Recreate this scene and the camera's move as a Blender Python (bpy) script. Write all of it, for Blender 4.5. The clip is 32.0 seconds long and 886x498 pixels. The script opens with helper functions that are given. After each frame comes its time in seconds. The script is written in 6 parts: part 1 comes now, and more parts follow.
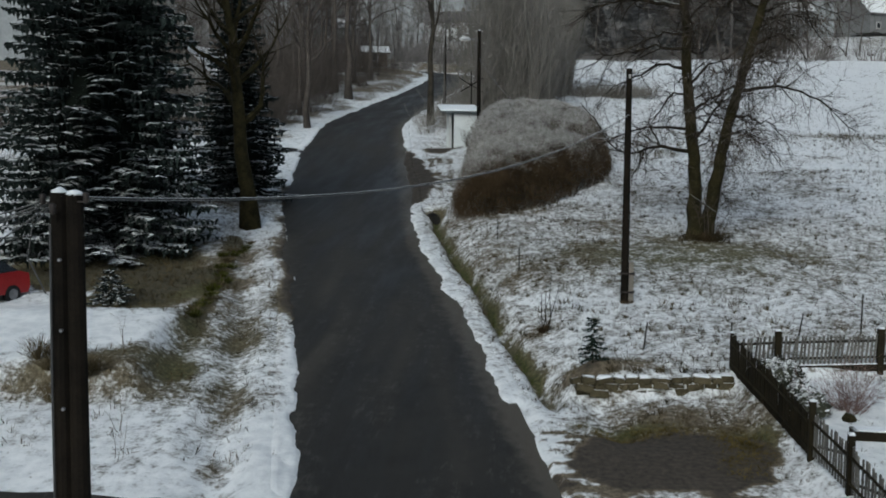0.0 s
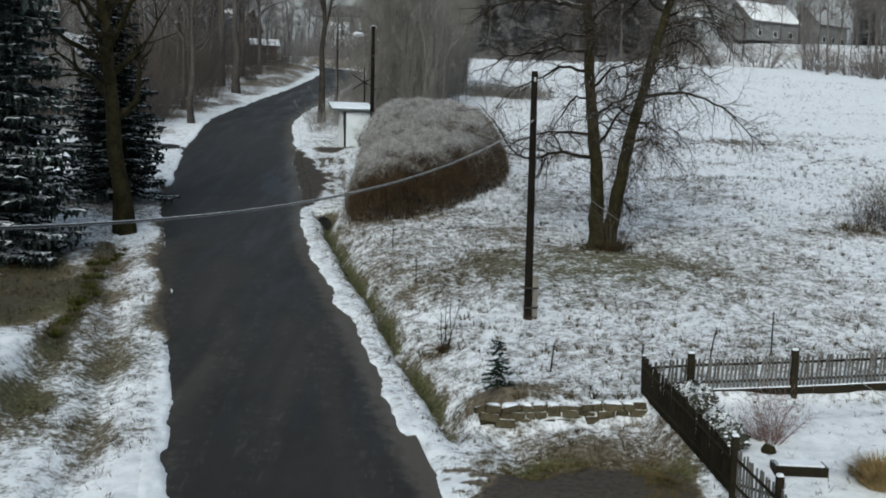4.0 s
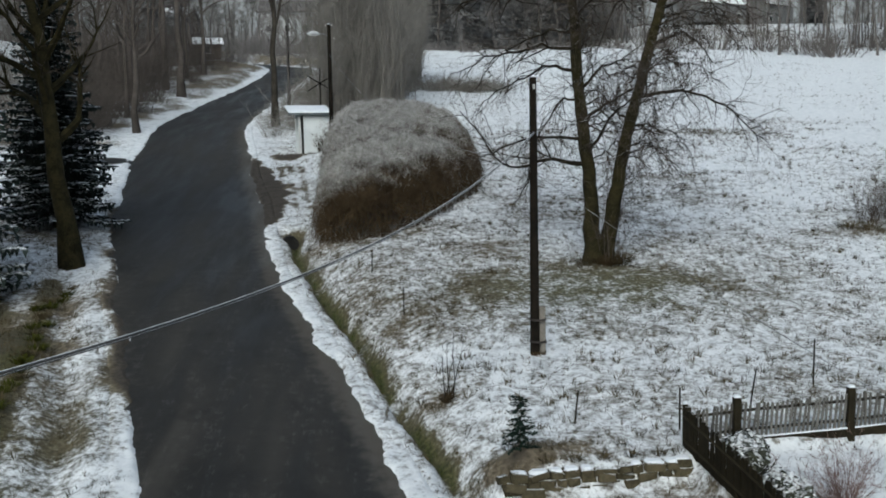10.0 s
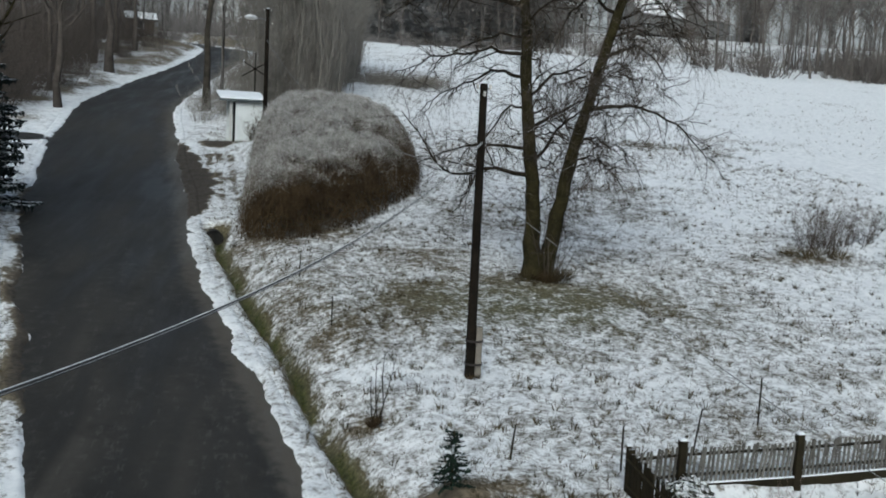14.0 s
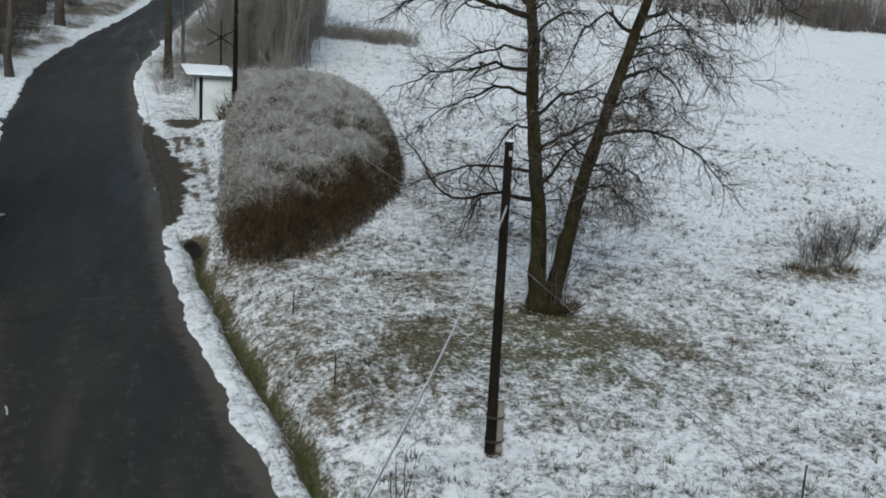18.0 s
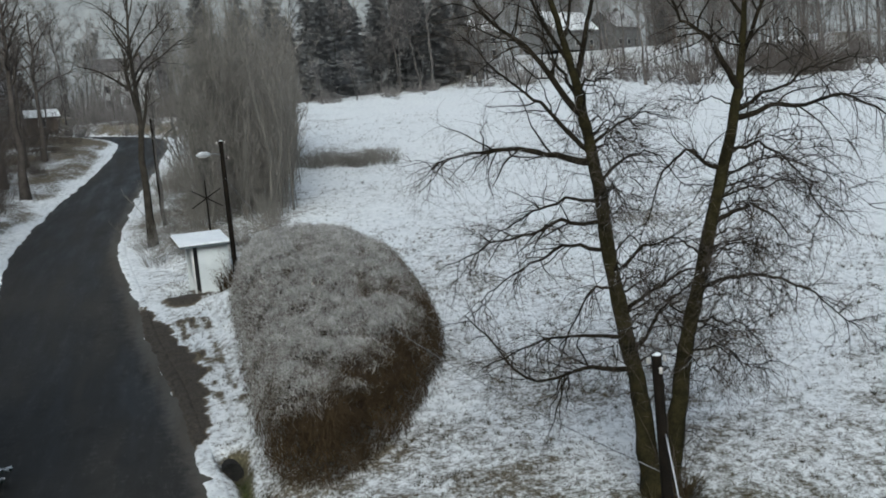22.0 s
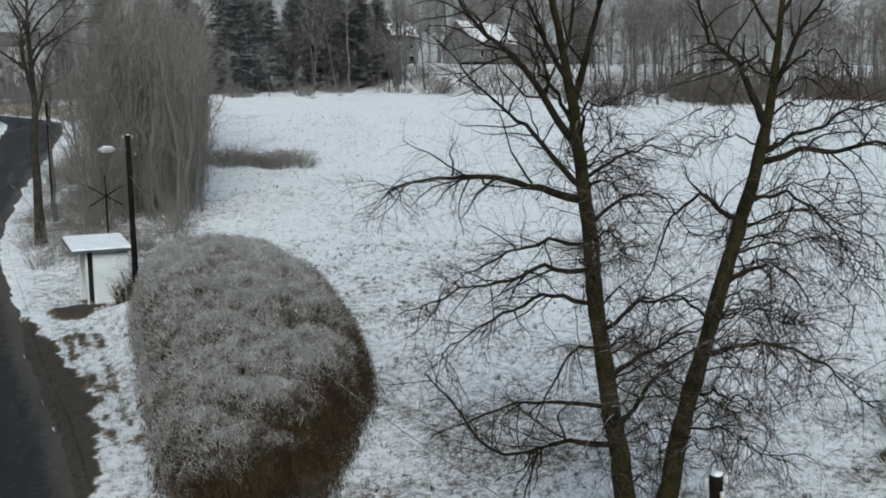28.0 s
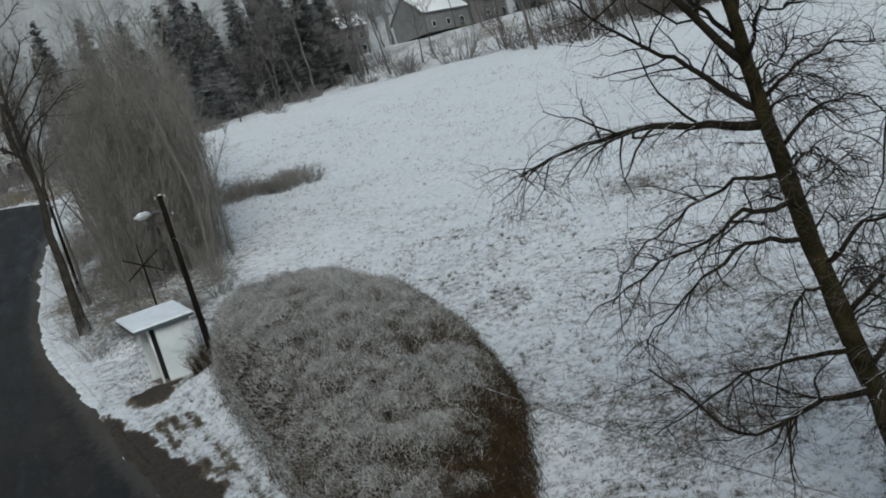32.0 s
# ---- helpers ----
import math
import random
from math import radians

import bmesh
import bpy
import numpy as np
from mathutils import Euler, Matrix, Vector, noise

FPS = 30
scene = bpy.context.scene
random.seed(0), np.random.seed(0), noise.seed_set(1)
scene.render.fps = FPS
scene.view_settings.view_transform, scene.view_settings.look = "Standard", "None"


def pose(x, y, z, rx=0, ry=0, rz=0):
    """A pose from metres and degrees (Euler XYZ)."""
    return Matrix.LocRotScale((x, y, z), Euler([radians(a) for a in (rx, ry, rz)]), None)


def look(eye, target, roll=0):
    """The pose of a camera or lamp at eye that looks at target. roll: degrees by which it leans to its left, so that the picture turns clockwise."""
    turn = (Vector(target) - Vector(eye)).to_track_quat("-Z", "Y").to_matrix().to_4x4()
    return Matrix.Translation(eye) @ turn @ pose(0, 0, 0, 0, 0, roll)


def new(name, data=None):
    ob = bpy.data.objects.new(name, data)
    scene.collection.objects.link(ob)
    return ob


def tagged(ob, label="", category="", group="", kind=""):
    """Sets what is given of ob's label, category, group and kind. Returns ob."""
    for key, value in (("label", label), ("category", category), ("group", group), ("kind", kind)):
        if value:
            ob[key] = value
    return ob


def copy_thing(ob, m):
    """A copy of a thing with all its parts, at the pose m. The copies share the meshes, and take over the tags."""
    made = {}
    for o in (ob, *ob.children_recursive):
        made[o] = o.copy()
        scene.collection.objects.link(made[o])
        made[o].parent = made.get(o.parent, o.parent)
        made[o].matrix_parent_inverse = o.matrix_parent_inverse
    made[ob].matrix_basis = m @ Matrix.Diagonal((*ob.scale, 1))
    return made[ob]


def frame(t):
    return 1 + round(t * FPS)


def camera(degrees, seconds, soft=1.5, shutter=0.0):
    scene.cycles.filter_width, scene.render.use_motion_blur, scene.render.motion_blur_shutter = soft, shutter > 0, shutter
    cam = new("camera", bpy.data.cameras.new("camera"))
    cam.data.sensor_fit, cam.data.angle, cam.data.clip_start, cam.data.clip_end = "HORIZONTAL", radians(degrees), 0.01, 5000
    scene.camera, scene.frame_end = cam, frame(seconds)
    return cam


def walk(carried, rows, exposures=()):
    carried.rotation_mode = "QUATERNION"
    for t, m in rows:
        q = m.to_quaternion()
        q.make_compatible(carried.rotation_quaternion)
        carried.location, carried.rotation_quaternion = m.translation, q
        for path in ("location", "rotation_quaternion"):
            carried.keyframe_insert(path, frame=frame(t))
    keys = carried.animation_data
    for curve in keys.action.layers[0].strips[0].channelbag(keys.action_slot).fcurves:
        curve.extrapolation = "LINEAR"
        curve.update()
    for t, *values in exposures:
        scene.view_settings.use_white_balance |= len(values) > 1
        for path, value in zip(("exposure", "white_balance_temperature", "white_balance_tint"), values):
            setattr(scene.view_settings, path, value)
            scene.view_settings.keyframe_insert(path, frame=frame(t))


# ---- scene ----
cam = camera(48.2, 32.0, soft=1.8)
PATH = [
    (0, (-3.382, -32.053, 4.243), (-3.691, -28.079, 3.907), 0.40),
    (0.5, (-3.345, -31.707, 4.187), (-3.629, -27.737, 3.784), -0.43),
    (1, (-3.302, -31.483, 4.235), (-3.536, -27.513, 3.806), -0.92),
    (1.5, (-3.164, -31.243, 4.293), (-3.260, -27.263, 3.901), -0.03),
    (2, (-3.089, -31.002, 4.230), (-3.081, -27.030, 3.756), 3.27),
    (2.5, (-3.070, -30.654, 4.307), (-3.035, -26.694, 3.746), 3.39),
    (3, (-3.148, -30.340, 4.511), (-3.013, -26.365, 4.089), 3.53),
    (3.5, (-3.377, -30.088, 4.497), (-3.231, -26.104, 4.167), 2.43),
    (5.5, (-4.083, -28.903, 4.884), (-3.996, -24.926, 4.467), -0.68),
    (6, (-4.137, -28.606, 4.959), (-4.029, -24.629, 4.549), 0.37),
    (6.5, (-4.176, -28.303, 4.982), (-4.012, -24.328, 4.565), 1.61),
    (7, (-4.322, -28.020, 5.060), (-4.126, -24.049, 4.622), 0.32),
    (7.5, (-4.435, -27.792, 5.130), (-4.222, -23.823, 4.684), -0.65),
    (8, (-4.503, -27.483, 5.203), (-4.244, -23.515, 4.768), -1.67),
    (8.5, (-4.568, -27.190, 5.255), (-4.297, -23.223, 4.819), -2.11),
    (9, (-4.578, -26.863, 5.284), (-4.259, -22.896, 4.885), -1.73),
    (9.5, (-4.580, -26.574, 5.385), (-4.274, -22.605, 4.990), -1.27),
    (10, (-4.646, -26.317, 5.377), (-4.318, -22.349, 4.991), -0.99),
    (10.5, (-4.715, -26.048, 5.363), (-4.370, -22.080, 4.986), -1.11),
    (11, (-4.782, -25.824, 5.416), (-4.420, -21.861, 5.015), -1.25),
    (11.5, (-4.835, -25.569, 5.457), (-4.451, -21.607, 5.065), -1.83),
    (12, (-4.918, -25.327, 5.492), (-4.541, -21.367, 5.074), -4.94),
    (12.5, (-4.760, -25.078, 5.538), (-4.330, -21.122, 5.124), -4.25),
    (13, (-4.617, -24.854, 5.606), (-4.117, -20.908, 5.186), -1.36),
    (13.5, (-4.560, -24.662, 5.605), (-3.974, -20.725, 5.210), 2.27),
    (15.5, (-5.900, -24.223, 6.756), (-5.176, -20.320, 6.268), 2.01),
    (16, (-6.135, -23.869, 7.179), (-5.468, -19.957, 6.683), -5.10),
    (16.5, (-6.251, -23.513, 7.555), (-5.550, -19.608, 7.047), -5.15),
    (17, (-6.195, -23.116, 7.977), (-5.503, -19.231, 7.323), -4.64),
    (17.5, (-6.026, -22.528, 8.351), (-5.314, -18.653, 7.658), -0.18),
    (18, (-5.994, -21.816, 8.705), (-5.183, -17.959, 8.022), 3.05),
    (18.5, (-6.150, -20.933, 9.071), (-5.282, -17.060, 8.569), 2.04),
    (19, (-6.415, -20.259, 9.388), (-5.577, -16.376, 8.916), 1.05),
    (19.5, (-6.661, -19.542, 9.694), (-5.793, -15.664, 9.244), 1.65),
    (20, (-6.966, -18.813, 10.019), (-6.059, -14.943, 9.571), 0.96),
    (20.5, (-7.258, -18.155, 10.341), (-6.352, -14.279, 9.942), 0.24),
    (21, (-7.494, -17.587, 10.648), (-6.584, -13.712, 10.251), 0.17),
    (21.5, (-7.687, -16.937, 11.056), (-6.778, -13.060, 10.676), -3.71),
    (22, (-7.714, -16.465, 11.222), (-6.788, -12.589, 10.874), -5.72),
    (22.5, (-7.719, -16.096, 11.453), (-6.751, -12.230, 11.107), -6.62),
    (23, (-7.515, -15.674, 11.457), (-6.527, -11.815, 11.094), -5.95),
    (23.5, (-7.230, -15.317, 11.402), (-6.158, -11.477, 11.087), 2.72),
    (24, (-7.209, -14.985, 11.412), (-6.070, -11.164, 11.087), 3.68),
    (24.5, (-7.221, -14.549, 11.439), (-6.038, -10.743, 11.090), 2.43),
    (25, (-7.436, -14.126, 11.414), (-6.255, -10.324, 11.032), -1.92),
    (25.5, (-7.481, -13.691, 11.507), (-6.298, -9.892, 11.098), -3.64),
    (27.5, (-8.029, -11.924, 11.781), (-6.787, -8.143, 11.374), -5.19),
    (28, (-8.006, -11.528, 11.845), (-6.684, -7.770, 11.489), -1.74),
    (28.5, (-8.006, -11.276, 11.992), (-6.669, -7.520, 11.668), 1.70),
    (29, (-8.094, -10.892, 12.063), (-6.750, -7.138, 11.753), 2.99),
    (29.5, (-8.270, -10.428, 12.159), (-6.880, -6.693, 11.817), 3.55),
    (30, (-8.685, -9.991, 12.220), (-7.221, -6.289, 11.830), 3.78),
    (30.5, (-9.189, -9.503, 12.242), (-7.709, -5.816, 11.774), 3.69),
    (31, (-9.749, -8.788, 12.351), (-8.283, -5.100, 11.852), 2.43),
    (31.5, (-10.182, -7.652, 12.581), (-8.744, -3.943, 12.161), -1.38),
    (32, (-10.458, -6.853, 12.608), (-9.110, -3.115, 12.151), -16.90),
]

walk(cam, [(t, look(eye, target, roll)) for t, eye, target, roll in PATH],
     exposures=[(0.0, 0.14, 6050, 2), (0.5, 0.58, 6050, 2), (1.0, 0.84, 6050, 2), (2.0, 0.90, 6050, 2), (3.0, 0.60, 6050, 2), (7.0, 0.52, 6050, 2), (19.0, 0.49, 6050, 2), (30.5, 0.48, 6050, 2), (31.5, 0.54, 6050, 2), (32.0, 0.14, 6050, 2)])

# ---- world and sun: overcast winter noon ----
world = bpy.data.worlds.new("overcast")
scene.world = world
world.use_nodes = True
wn = world.node_tree.nodes
sky = wn.new("ShaderNodeTexSky")
sky.sky_type = 'NISHITA'
sky.sun_disc = False
sky.sun_elevation = radians(28)
sky.sun_rotation = radians(200)
sky.air_density, sky.dust_density, sky.ozone_density = 1.0, 2.5, 1.0
wn["Background"].inputs["Strength"].default_value = 0.10
grey = wn.new("ShaderNodeHueSaturation")
grey.inputs["Saturation"].default_value = 0.6
world.node_tree.links.new(sky.outputs[0], grey.inputs["Color"])
world.node_tree.links.new(grey.outputs[0], wn["Background"].inputs["Color"])
sun_data = bpy.data.lights.new("sun", 'SUN')
sun_data.energy, sun_data.angle, sun_data.color = 0.9, radians(35), (1.0, 0.99, 0.97)
sun = new("sun", sun_data)
sun.matrix_world = look((0, 0, 60), (6, 40, 34))


# ---- materials ----
def nodes_of(name):
    m = bpy.data.materials.new(name)
    m.use_nodes = True
    nt = m.node_tree
    return m, nt, nt.nodes, nt.links, nt.nodes["Principled BSDF"]


def ramp(nt, fac, stops):
    r = nt.nodes.new("ShaderNodeValToRGB")
    el = r.color_ramp.elements
    while len(el) < len(stops):
        el.new(0.5)
    for e, (p, c) in zip(el, stops):
        e.position, e.color = p, (*c, 1)
    nt.links.new(fac, r.inputs[0])
    return r.outputs[0]


def noise_at(nt, scale, detail=4, rough=0.6, vec=None):
    n = nt.nodes.new("ShaderNodeTexNoise")
    n.inputs["Scale"].default_value, n.inputs["Detail"].default_value, n.inputs["Roughness"].default_value = scale, detail, rough
    if vec is None:
        g = nt.nodes.new("ShaderNodeNewGeometry")
        vec = g.outputs["Position"]
    nt.links.new(vec, n.inputs["Vector"])
    return n.outputs["Fac"]


def mth(nt, op, a, b=None, clamp=False):
    n = nt.nodes.new("ShaderNodeMath")
    n.operation, n.use_clamp = op, clamp
    for i, v in enumerate((a, b)):
        if v is None:
            continue
        if isinstance(v, (int, float)):
            n.inputs[i].default_value = v
        else:
            nt.links.new(v, n.inputs[i])
    return n.outputs[0]


def mix(nt, fac, a, b):
    n = nt.nodes.new("ShaderNodeMix")
    n.data_type = 'RGBA'
    for sock, v in ((n.inputs[0], fac), (n.inputs[6], a), (n.inputs[7], b)):
        if isinstance(v, (int, float)):
            sock.default_value = v
        elif isinstance(v, tuple):
            sock.default_value = (*v, 1)
        else:
            nt.links.new(v, sock)
    return n.outputs[2]


def steps(nt, v, lo, hi):
    n = nt.nodes.new("ShaderNodeMapRange")
    n.interpolation_type = 'SMOOTHSTEP'
    n.inputs[1].default_value, n.inputs[2].default_value = lo, hi
    nt.links.new(v, n.inputs[0])
    return n.outputs[0]


def bump(nt, bsdf, height, strength, dist=0.02):
    b = nt.nodes.new("ShaderNodeBump")
    b.inputs["Strength"].default_value, b.inputs["Distance"].default_value = strength, dist
    nt.links.new(height, b.inputs["Height"])
    nt.links.new(b.outputs[0], bsdf.inputs["Normal"])


SNOW_A, SNOW_B = (0.68, 0.70, 0.71), (0.86, 0.87, 0.87)


def M(name, a, b, rough=0.8, scale=3.0, fine=25.0, snow=0.0, metal=0.0, relief=0.4, random=0.0):
    """A surface of two colours with large and fine variation; snow: share of snow lying on what faces up."""
    m, nt, nn, ln, bs = nodes_of(name)
    big, small = noise_at(nt, scale, 3), noise_at(nt, fine, 5, 0.7)
    f = mth(nt, 'ADD', mth(nt, 'MULTIPLY', big, 0.6), mth(nt, 'MULTIPLY', small, 0.4))
    f = steps(nt, f, 0.32, 0.68)
    if random:
        oi = nn.new("ShaderNodeObjectInfo")
        f = mth(nt, 'ADD', mth(nt, 'MULTIPLY', f, 1 - random), mth(nt, 'MULTIPLY', oi.outputs["Random"], random))
    col = mix(nt, f, a, b)
    bs.inputs["Roughness"].default_value, bs.inputs["Metallic"].default_value = rough, metal
    bs.inputs["Specular IOR Level"].default_value = 0.12 if rough > 0.75 else 0.5
    if snow:
        g = nn.new("ShaderNodeNewGeometry")
        sx = nn.new("ShaderNodeSeparateXYZ")
        ln.new(g.outputs["Normal"], sx.inputs[0])
        up = mth(nt, 'ADD', mth(nt, 'MULTIPLY', sx.outputs[2], 0.8), mth(nt, 'MULTIPLY', small, 0.5))
        k = steps(nt, up, 1.05 - snow * 0.75, 1.2 - snow * 0.75)
        col = mix(nt, k, col, SNOW_B)
    ln.new(col, bs.inputs["Base Color"])
    if relief:
        bump(nt, bs, small, relief, 0.01)
    return m


def attr(nt, name):
    n = nt.nodes.new("ShaderNodeAttribute")
    n.attribute_name = name
    return n.outputs["Fac"]


def ground_material():
    m, nt, nn, ln, bs = nodes_of("snowy_meadow")
    n1, n2, n3, n4 = noise_at(nt, 0.35, 4), noise_at(nt, 2.6, 5, 0.62), noise_at(nt, 8.0, 5, 0.68), noise_at(nt, 40.0, 3, 0.7)
    bare, green, dirt = attr(nt, "bare"), attr(nt, "green"), attr(nt, "dirt")
    straw = ramp(nt, n3, [(0.3, (0.055, 0.044, 0.031)), (0.5, (0.150, 0.119, 0.083)), (0.72, (0.28, 0.229, 0.167))])
    moss = ramp(nt, n3, [(0.3, (0.018, 0.022, 0.006)), (0.55, (0.060, 0.070, 0.016)), (0.75, (0.135, 0.135, 0.045))])
    soil = ramp(nt, n3, [(0.3, (0.030, 0.0255, 0.020)), (0.7, (0.090, 0.074, 0.057))])
    under = mix(nt, green, straw, moss)
    under = mix(nt, steps(nt, dirt, 0.25, 0.75), under, soil)
    snow = mix(nt, steps(nt, n2, 0.3, 0.7), SNOW_A, SNOW_B)
    v = mth(nt, 'ADD', mth(nt, 'MULTIPLY', n1, 0.12), mth(nt, 'MULTIPLY', n2, 0.34))
    v = mth(nt, 'ADD', v, mth(nt, 'MULTIPLY', n3, 0.42))
    v = mth(nt, 'ADD', v, mth(nt, 'MULTIPLY', n4, 0.12))
    v = mth(nt, 'SUBTRACT', v, mth(nt, 'MULTIPLY', bare, 0.36))
    cover = steps(nt, v, 0.20, 0.385)
    spots = noise_at(nt, 4.2, 3, 0.55)
    lim = mth(nt, 'SUBTRACT', 0.80, mth(nt, 'MULTIPLY', bare, 0.36))
    tuft = steps(nt, mth(nt, 'SUBTRACT', spots, lim), -0.015, 0.06)
    cover = mth(nt, 'MULTIPLY', cover, mth(nt, 'SUBTRACT', 1.0, mth(nt, 'MULTIPLY', tuft, 0.8)))
    ln.new(mix(nt, cover, under, snow), bs.inputs["Base Color"])
    bs.inputs["Roughness"].default_value = 0.85
    bs.inputs["Specular IOR Level"].default_value = 0.25
    h = mth(nt, 'ADD', mth(nt, 'MULTIPLY', n2, 0.6), mth(nt, 'MULTIPLY', n3, 0.8))
    h = mth(nt, 'ADD', h, mth(nt, 'MULTIPLY', n4, 0.3))
    bump(nt, bs, h, 0.5, 0.07)
    return m


def asphalt_material():
    m, nt, nn, ln, bs = nodes_of("wet_asphalt")
    g, mp = nn.new("ShaderNodeNewGeometry"), nn.new("ShaderNodeMapping")
    mp.inputs["Scale"].default_value = (1.0, 0.14, 0.14)
    mp.inputs["Rotation"].default_value = (0, 0, radians(-9))
    ln.new(g.outputs["Position"], mp.inputs["Vector"])
    n1, n2, n3 = noise_at(nt, 0.7, 4, 0.6, mp.outputs[0]), noise_at(nt, 3.0, 4), noise_at(nt, 90.0, 3, 0.8)
    f = mth(nt, 'ADD', mth(nt, 'MULTIPLY', n1, 0.7), mth(nt, 'MULTIPLY', n2, 0.12))
    f = mth(nt, 'ADD', f, mth(nt, 'MULTIPLY', n3, 0.18))
    col = ramp(nt, f, [(0.35, (0.017, 0.0150, 0.0120)), (0.5, (0.028, 0.0255, 0.0213)), (0.66, (0.052, 0.0475, 0.041))])
    wet = noise_at(nt, 0.55, 5, 0.62)
    col = mix(nt, mth(nt, 'MULTIPLY', steps(nt, wet, 0.52, 0.66), 0.45), col, (0.014, 0.0128, 0.0108))
    seam = noise_at(nt, 0.9, 6, 0.72, mp.outputs[0])
    vein = steps(nt, mth(nt, 'ABSOLUTE', mth(nt, 'SUBTRACT', seam, 0.5)), 0.022, 0.004)
    col = mix(nt, mth(nt, 'MULTIPLY', vein, mth(nt, 'MULTIPLY', steps(nt, n2, 0.45, 0.62), 0.55)), col, (0.075, 0.070, 0.062))
    edge = attr(nt, "edge")
    k = steps(nt, mth(nt, 'ADD', edge, mth(nt, 'MULTIPLY', mth(nt, 'SUBTRACT', n2, 0.5), 0.9)), 0.20, 0.72)
    ln.new(mix(nt, k, col, (0.080, 0.070, 0.056)), bs.inputs["Base Color"])
    ln.new(ramp(nt, n1, [(0.35, (0.45,) * 3), (0.65, (0.75,) * 3)]), bs.inputs["Roughness"])
    bs.inputs["Specular IOR Level"].default_value = 0.2
    bump(nt, bs, n3, 0.5, 0.006)
    return m


GROUND, ASPHALT = ground_material(), asphalt_material()
BARK = M("dark_bark", (0.008, 0.007, 0.0032), (0.042, 0.035, 0.0145), 0.9, 2.5, 16, snow=0.06, relief=1.0)
LIMB = M("limb_bark", (0.008, 0.0065, 0.004), (0.030, 0.024, 0.015), 0.9, 2, 20, snow=0.17, relief=0.5)
TWIG = M("bare_twig", (0.042, 0.033, 0.026), (0.12, 0.098, 0.08), 0.9, 1, 12, snow=0.05, relief=0)
FROST = M("frosted_twig", (0.285, 0.275, 0.260), (0.58, 0.568, 0.55), 0.9, 1.6, 6, snow=0.10, relief=0)
MIDFROST = M("half_frosted_twig", (0.115, 0.099, 0.082), (0.32, 0.299, 0.271), 0.9, 1.6, 6, snow=0.05, relief=0)
BUSHTWIG = M("brown_bush_twig", (0.029, 0.0198, 0.0100), (0.090, 0.061, 0.033), 0.9, 0.8, 9, snow=0.03, relief=0)
REDTWIG = M("reddish_twig", (0.12, 0.072, 0.06), (0.27, 0.19, 0.165), 0.9, 2, 12, relief=0)
# darker than BUSHTWIG: shade inside bush and hedges put into the colour
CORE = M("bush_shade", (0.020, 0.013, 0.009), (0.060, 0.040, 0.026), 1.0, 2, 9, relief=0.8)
# far twigs and bark paled towards grey: distance haze painted into the colour
FARTWIG = M("haze_paled_twig", (0.142, 0.130, 0.123), (0.25, 0.234, 0.225), 0.95, 0.3, 4, snow=0.12, relief=0)
FARBARK = M("haze_paled_bark", (0.070, 0.063, 0.059), (0.14, 0.13, 0.122), 0.95, 0.5, 6, snow=0.1, relief=0.3)
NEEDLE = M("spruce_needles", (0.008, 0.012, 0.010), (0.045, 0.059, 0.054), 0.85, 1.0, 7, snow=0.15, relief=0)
# far paler than NEEDLE, with haze put into the needle colour
FARNEEDLE = M("haze_paled_needles", (0.175, 0.176, 0.177), (0.235, 0.236, 0.236), 0.95, 0.3, 2, relief=0)
POLEWOOD = M("tarred_pole_wood", (0.005, 0.0042, 0.003), (0.018, 0.0135, 0.0095), 0.9, 2, 30, relief=0.7)
CONCRETE = M("concrete", (0.13, 0.115, 0.098), (0.26, 0.235, 0.20), 0.9, 3, 30, relief=0.5)
STONE = M("rubble_stone", (0.030, 0.026, 0.014), (0.13, 0.108, 0.066), 0.9, 7, 25, snow=0.14, relief=0.8, random=0.5)
OLDWOOD = M("weathered_boards", (0.008, 0.0065, 0.0035), (0.030, 0.024, 0.013), 0.85, 3, 30, snow=0.05, relief=0.6, random=0.4)
PALEWOOD = M("pale_pickets", (0.055, 0.051, 0.044), (0.19, 0.18, 0.162), 0.85, 3, 30, snow=0.2, relief=0.5, random=0.5)
SNOWLAY = M("lying_snow", (0.78, 0.80, 0.82), (0.90, 0.92, 0.94), 0.7, 2.0, 14, relief=0.5)
OLDPLASTER = M("old_grey_white_plaster", (0.48, 0.49, 0.49), (0.60, 0.61, 0.61), 0.9, 0.6, 8, relief=0.2)
PLASTER = M("white_plaster", (0.60, 0.63, 0.63), (0.74, 0.77, 0.77), 0.85, 1.2, 20, relief=0.25)
# near-black standing for shade inside the shelter and the drain pipe
DARKIN = M("interior_shade", (0.012, 0.012, 0.012), (0.035, 0.033, 0.030), 0.95, 2, 14, relief=0.2)
STEEL = M("grey_steel", (0.20, 0.20, 0.21), (0.36, 0.36, 0.37), 0.5, 4, 30, metal=0.8, relief=0.1)
RUST = M("dark_iron", (0.016, 0.013, 0.012), (0.045, 0.035, 0.03), 0.7, 4, 30, metal=0.3, relief=0.3)
# paler than BARK to stand for haze up the road
ROADBARK = M("grey_roadside_bark", (0.022, 0.019, 0.015), (0.065, 0.056, 0.045), 0.9, 2, 16, snow=0.06, relief=0.8)
UNDER = M("undergrowth_twig", (0.050, 0.042, 0.036), (0.12, 0.104, 0.092), 0.95, 0.3, 4, snow=0.08, relief=0)
# grey-brown lightened, with some haze put into the colour
THICK = M("thicket_twig", (0.150, 0.138, 0.122), (0.26, 0.243, 0.217), 0.95, 0.4, 5, snow=0.08, relief=0)
PORCELAIN = M("porcelain", (0.45, 0.42, 0.38), (0.7, 0.68, 0.64), 0.25, 4, 20, relief=0)
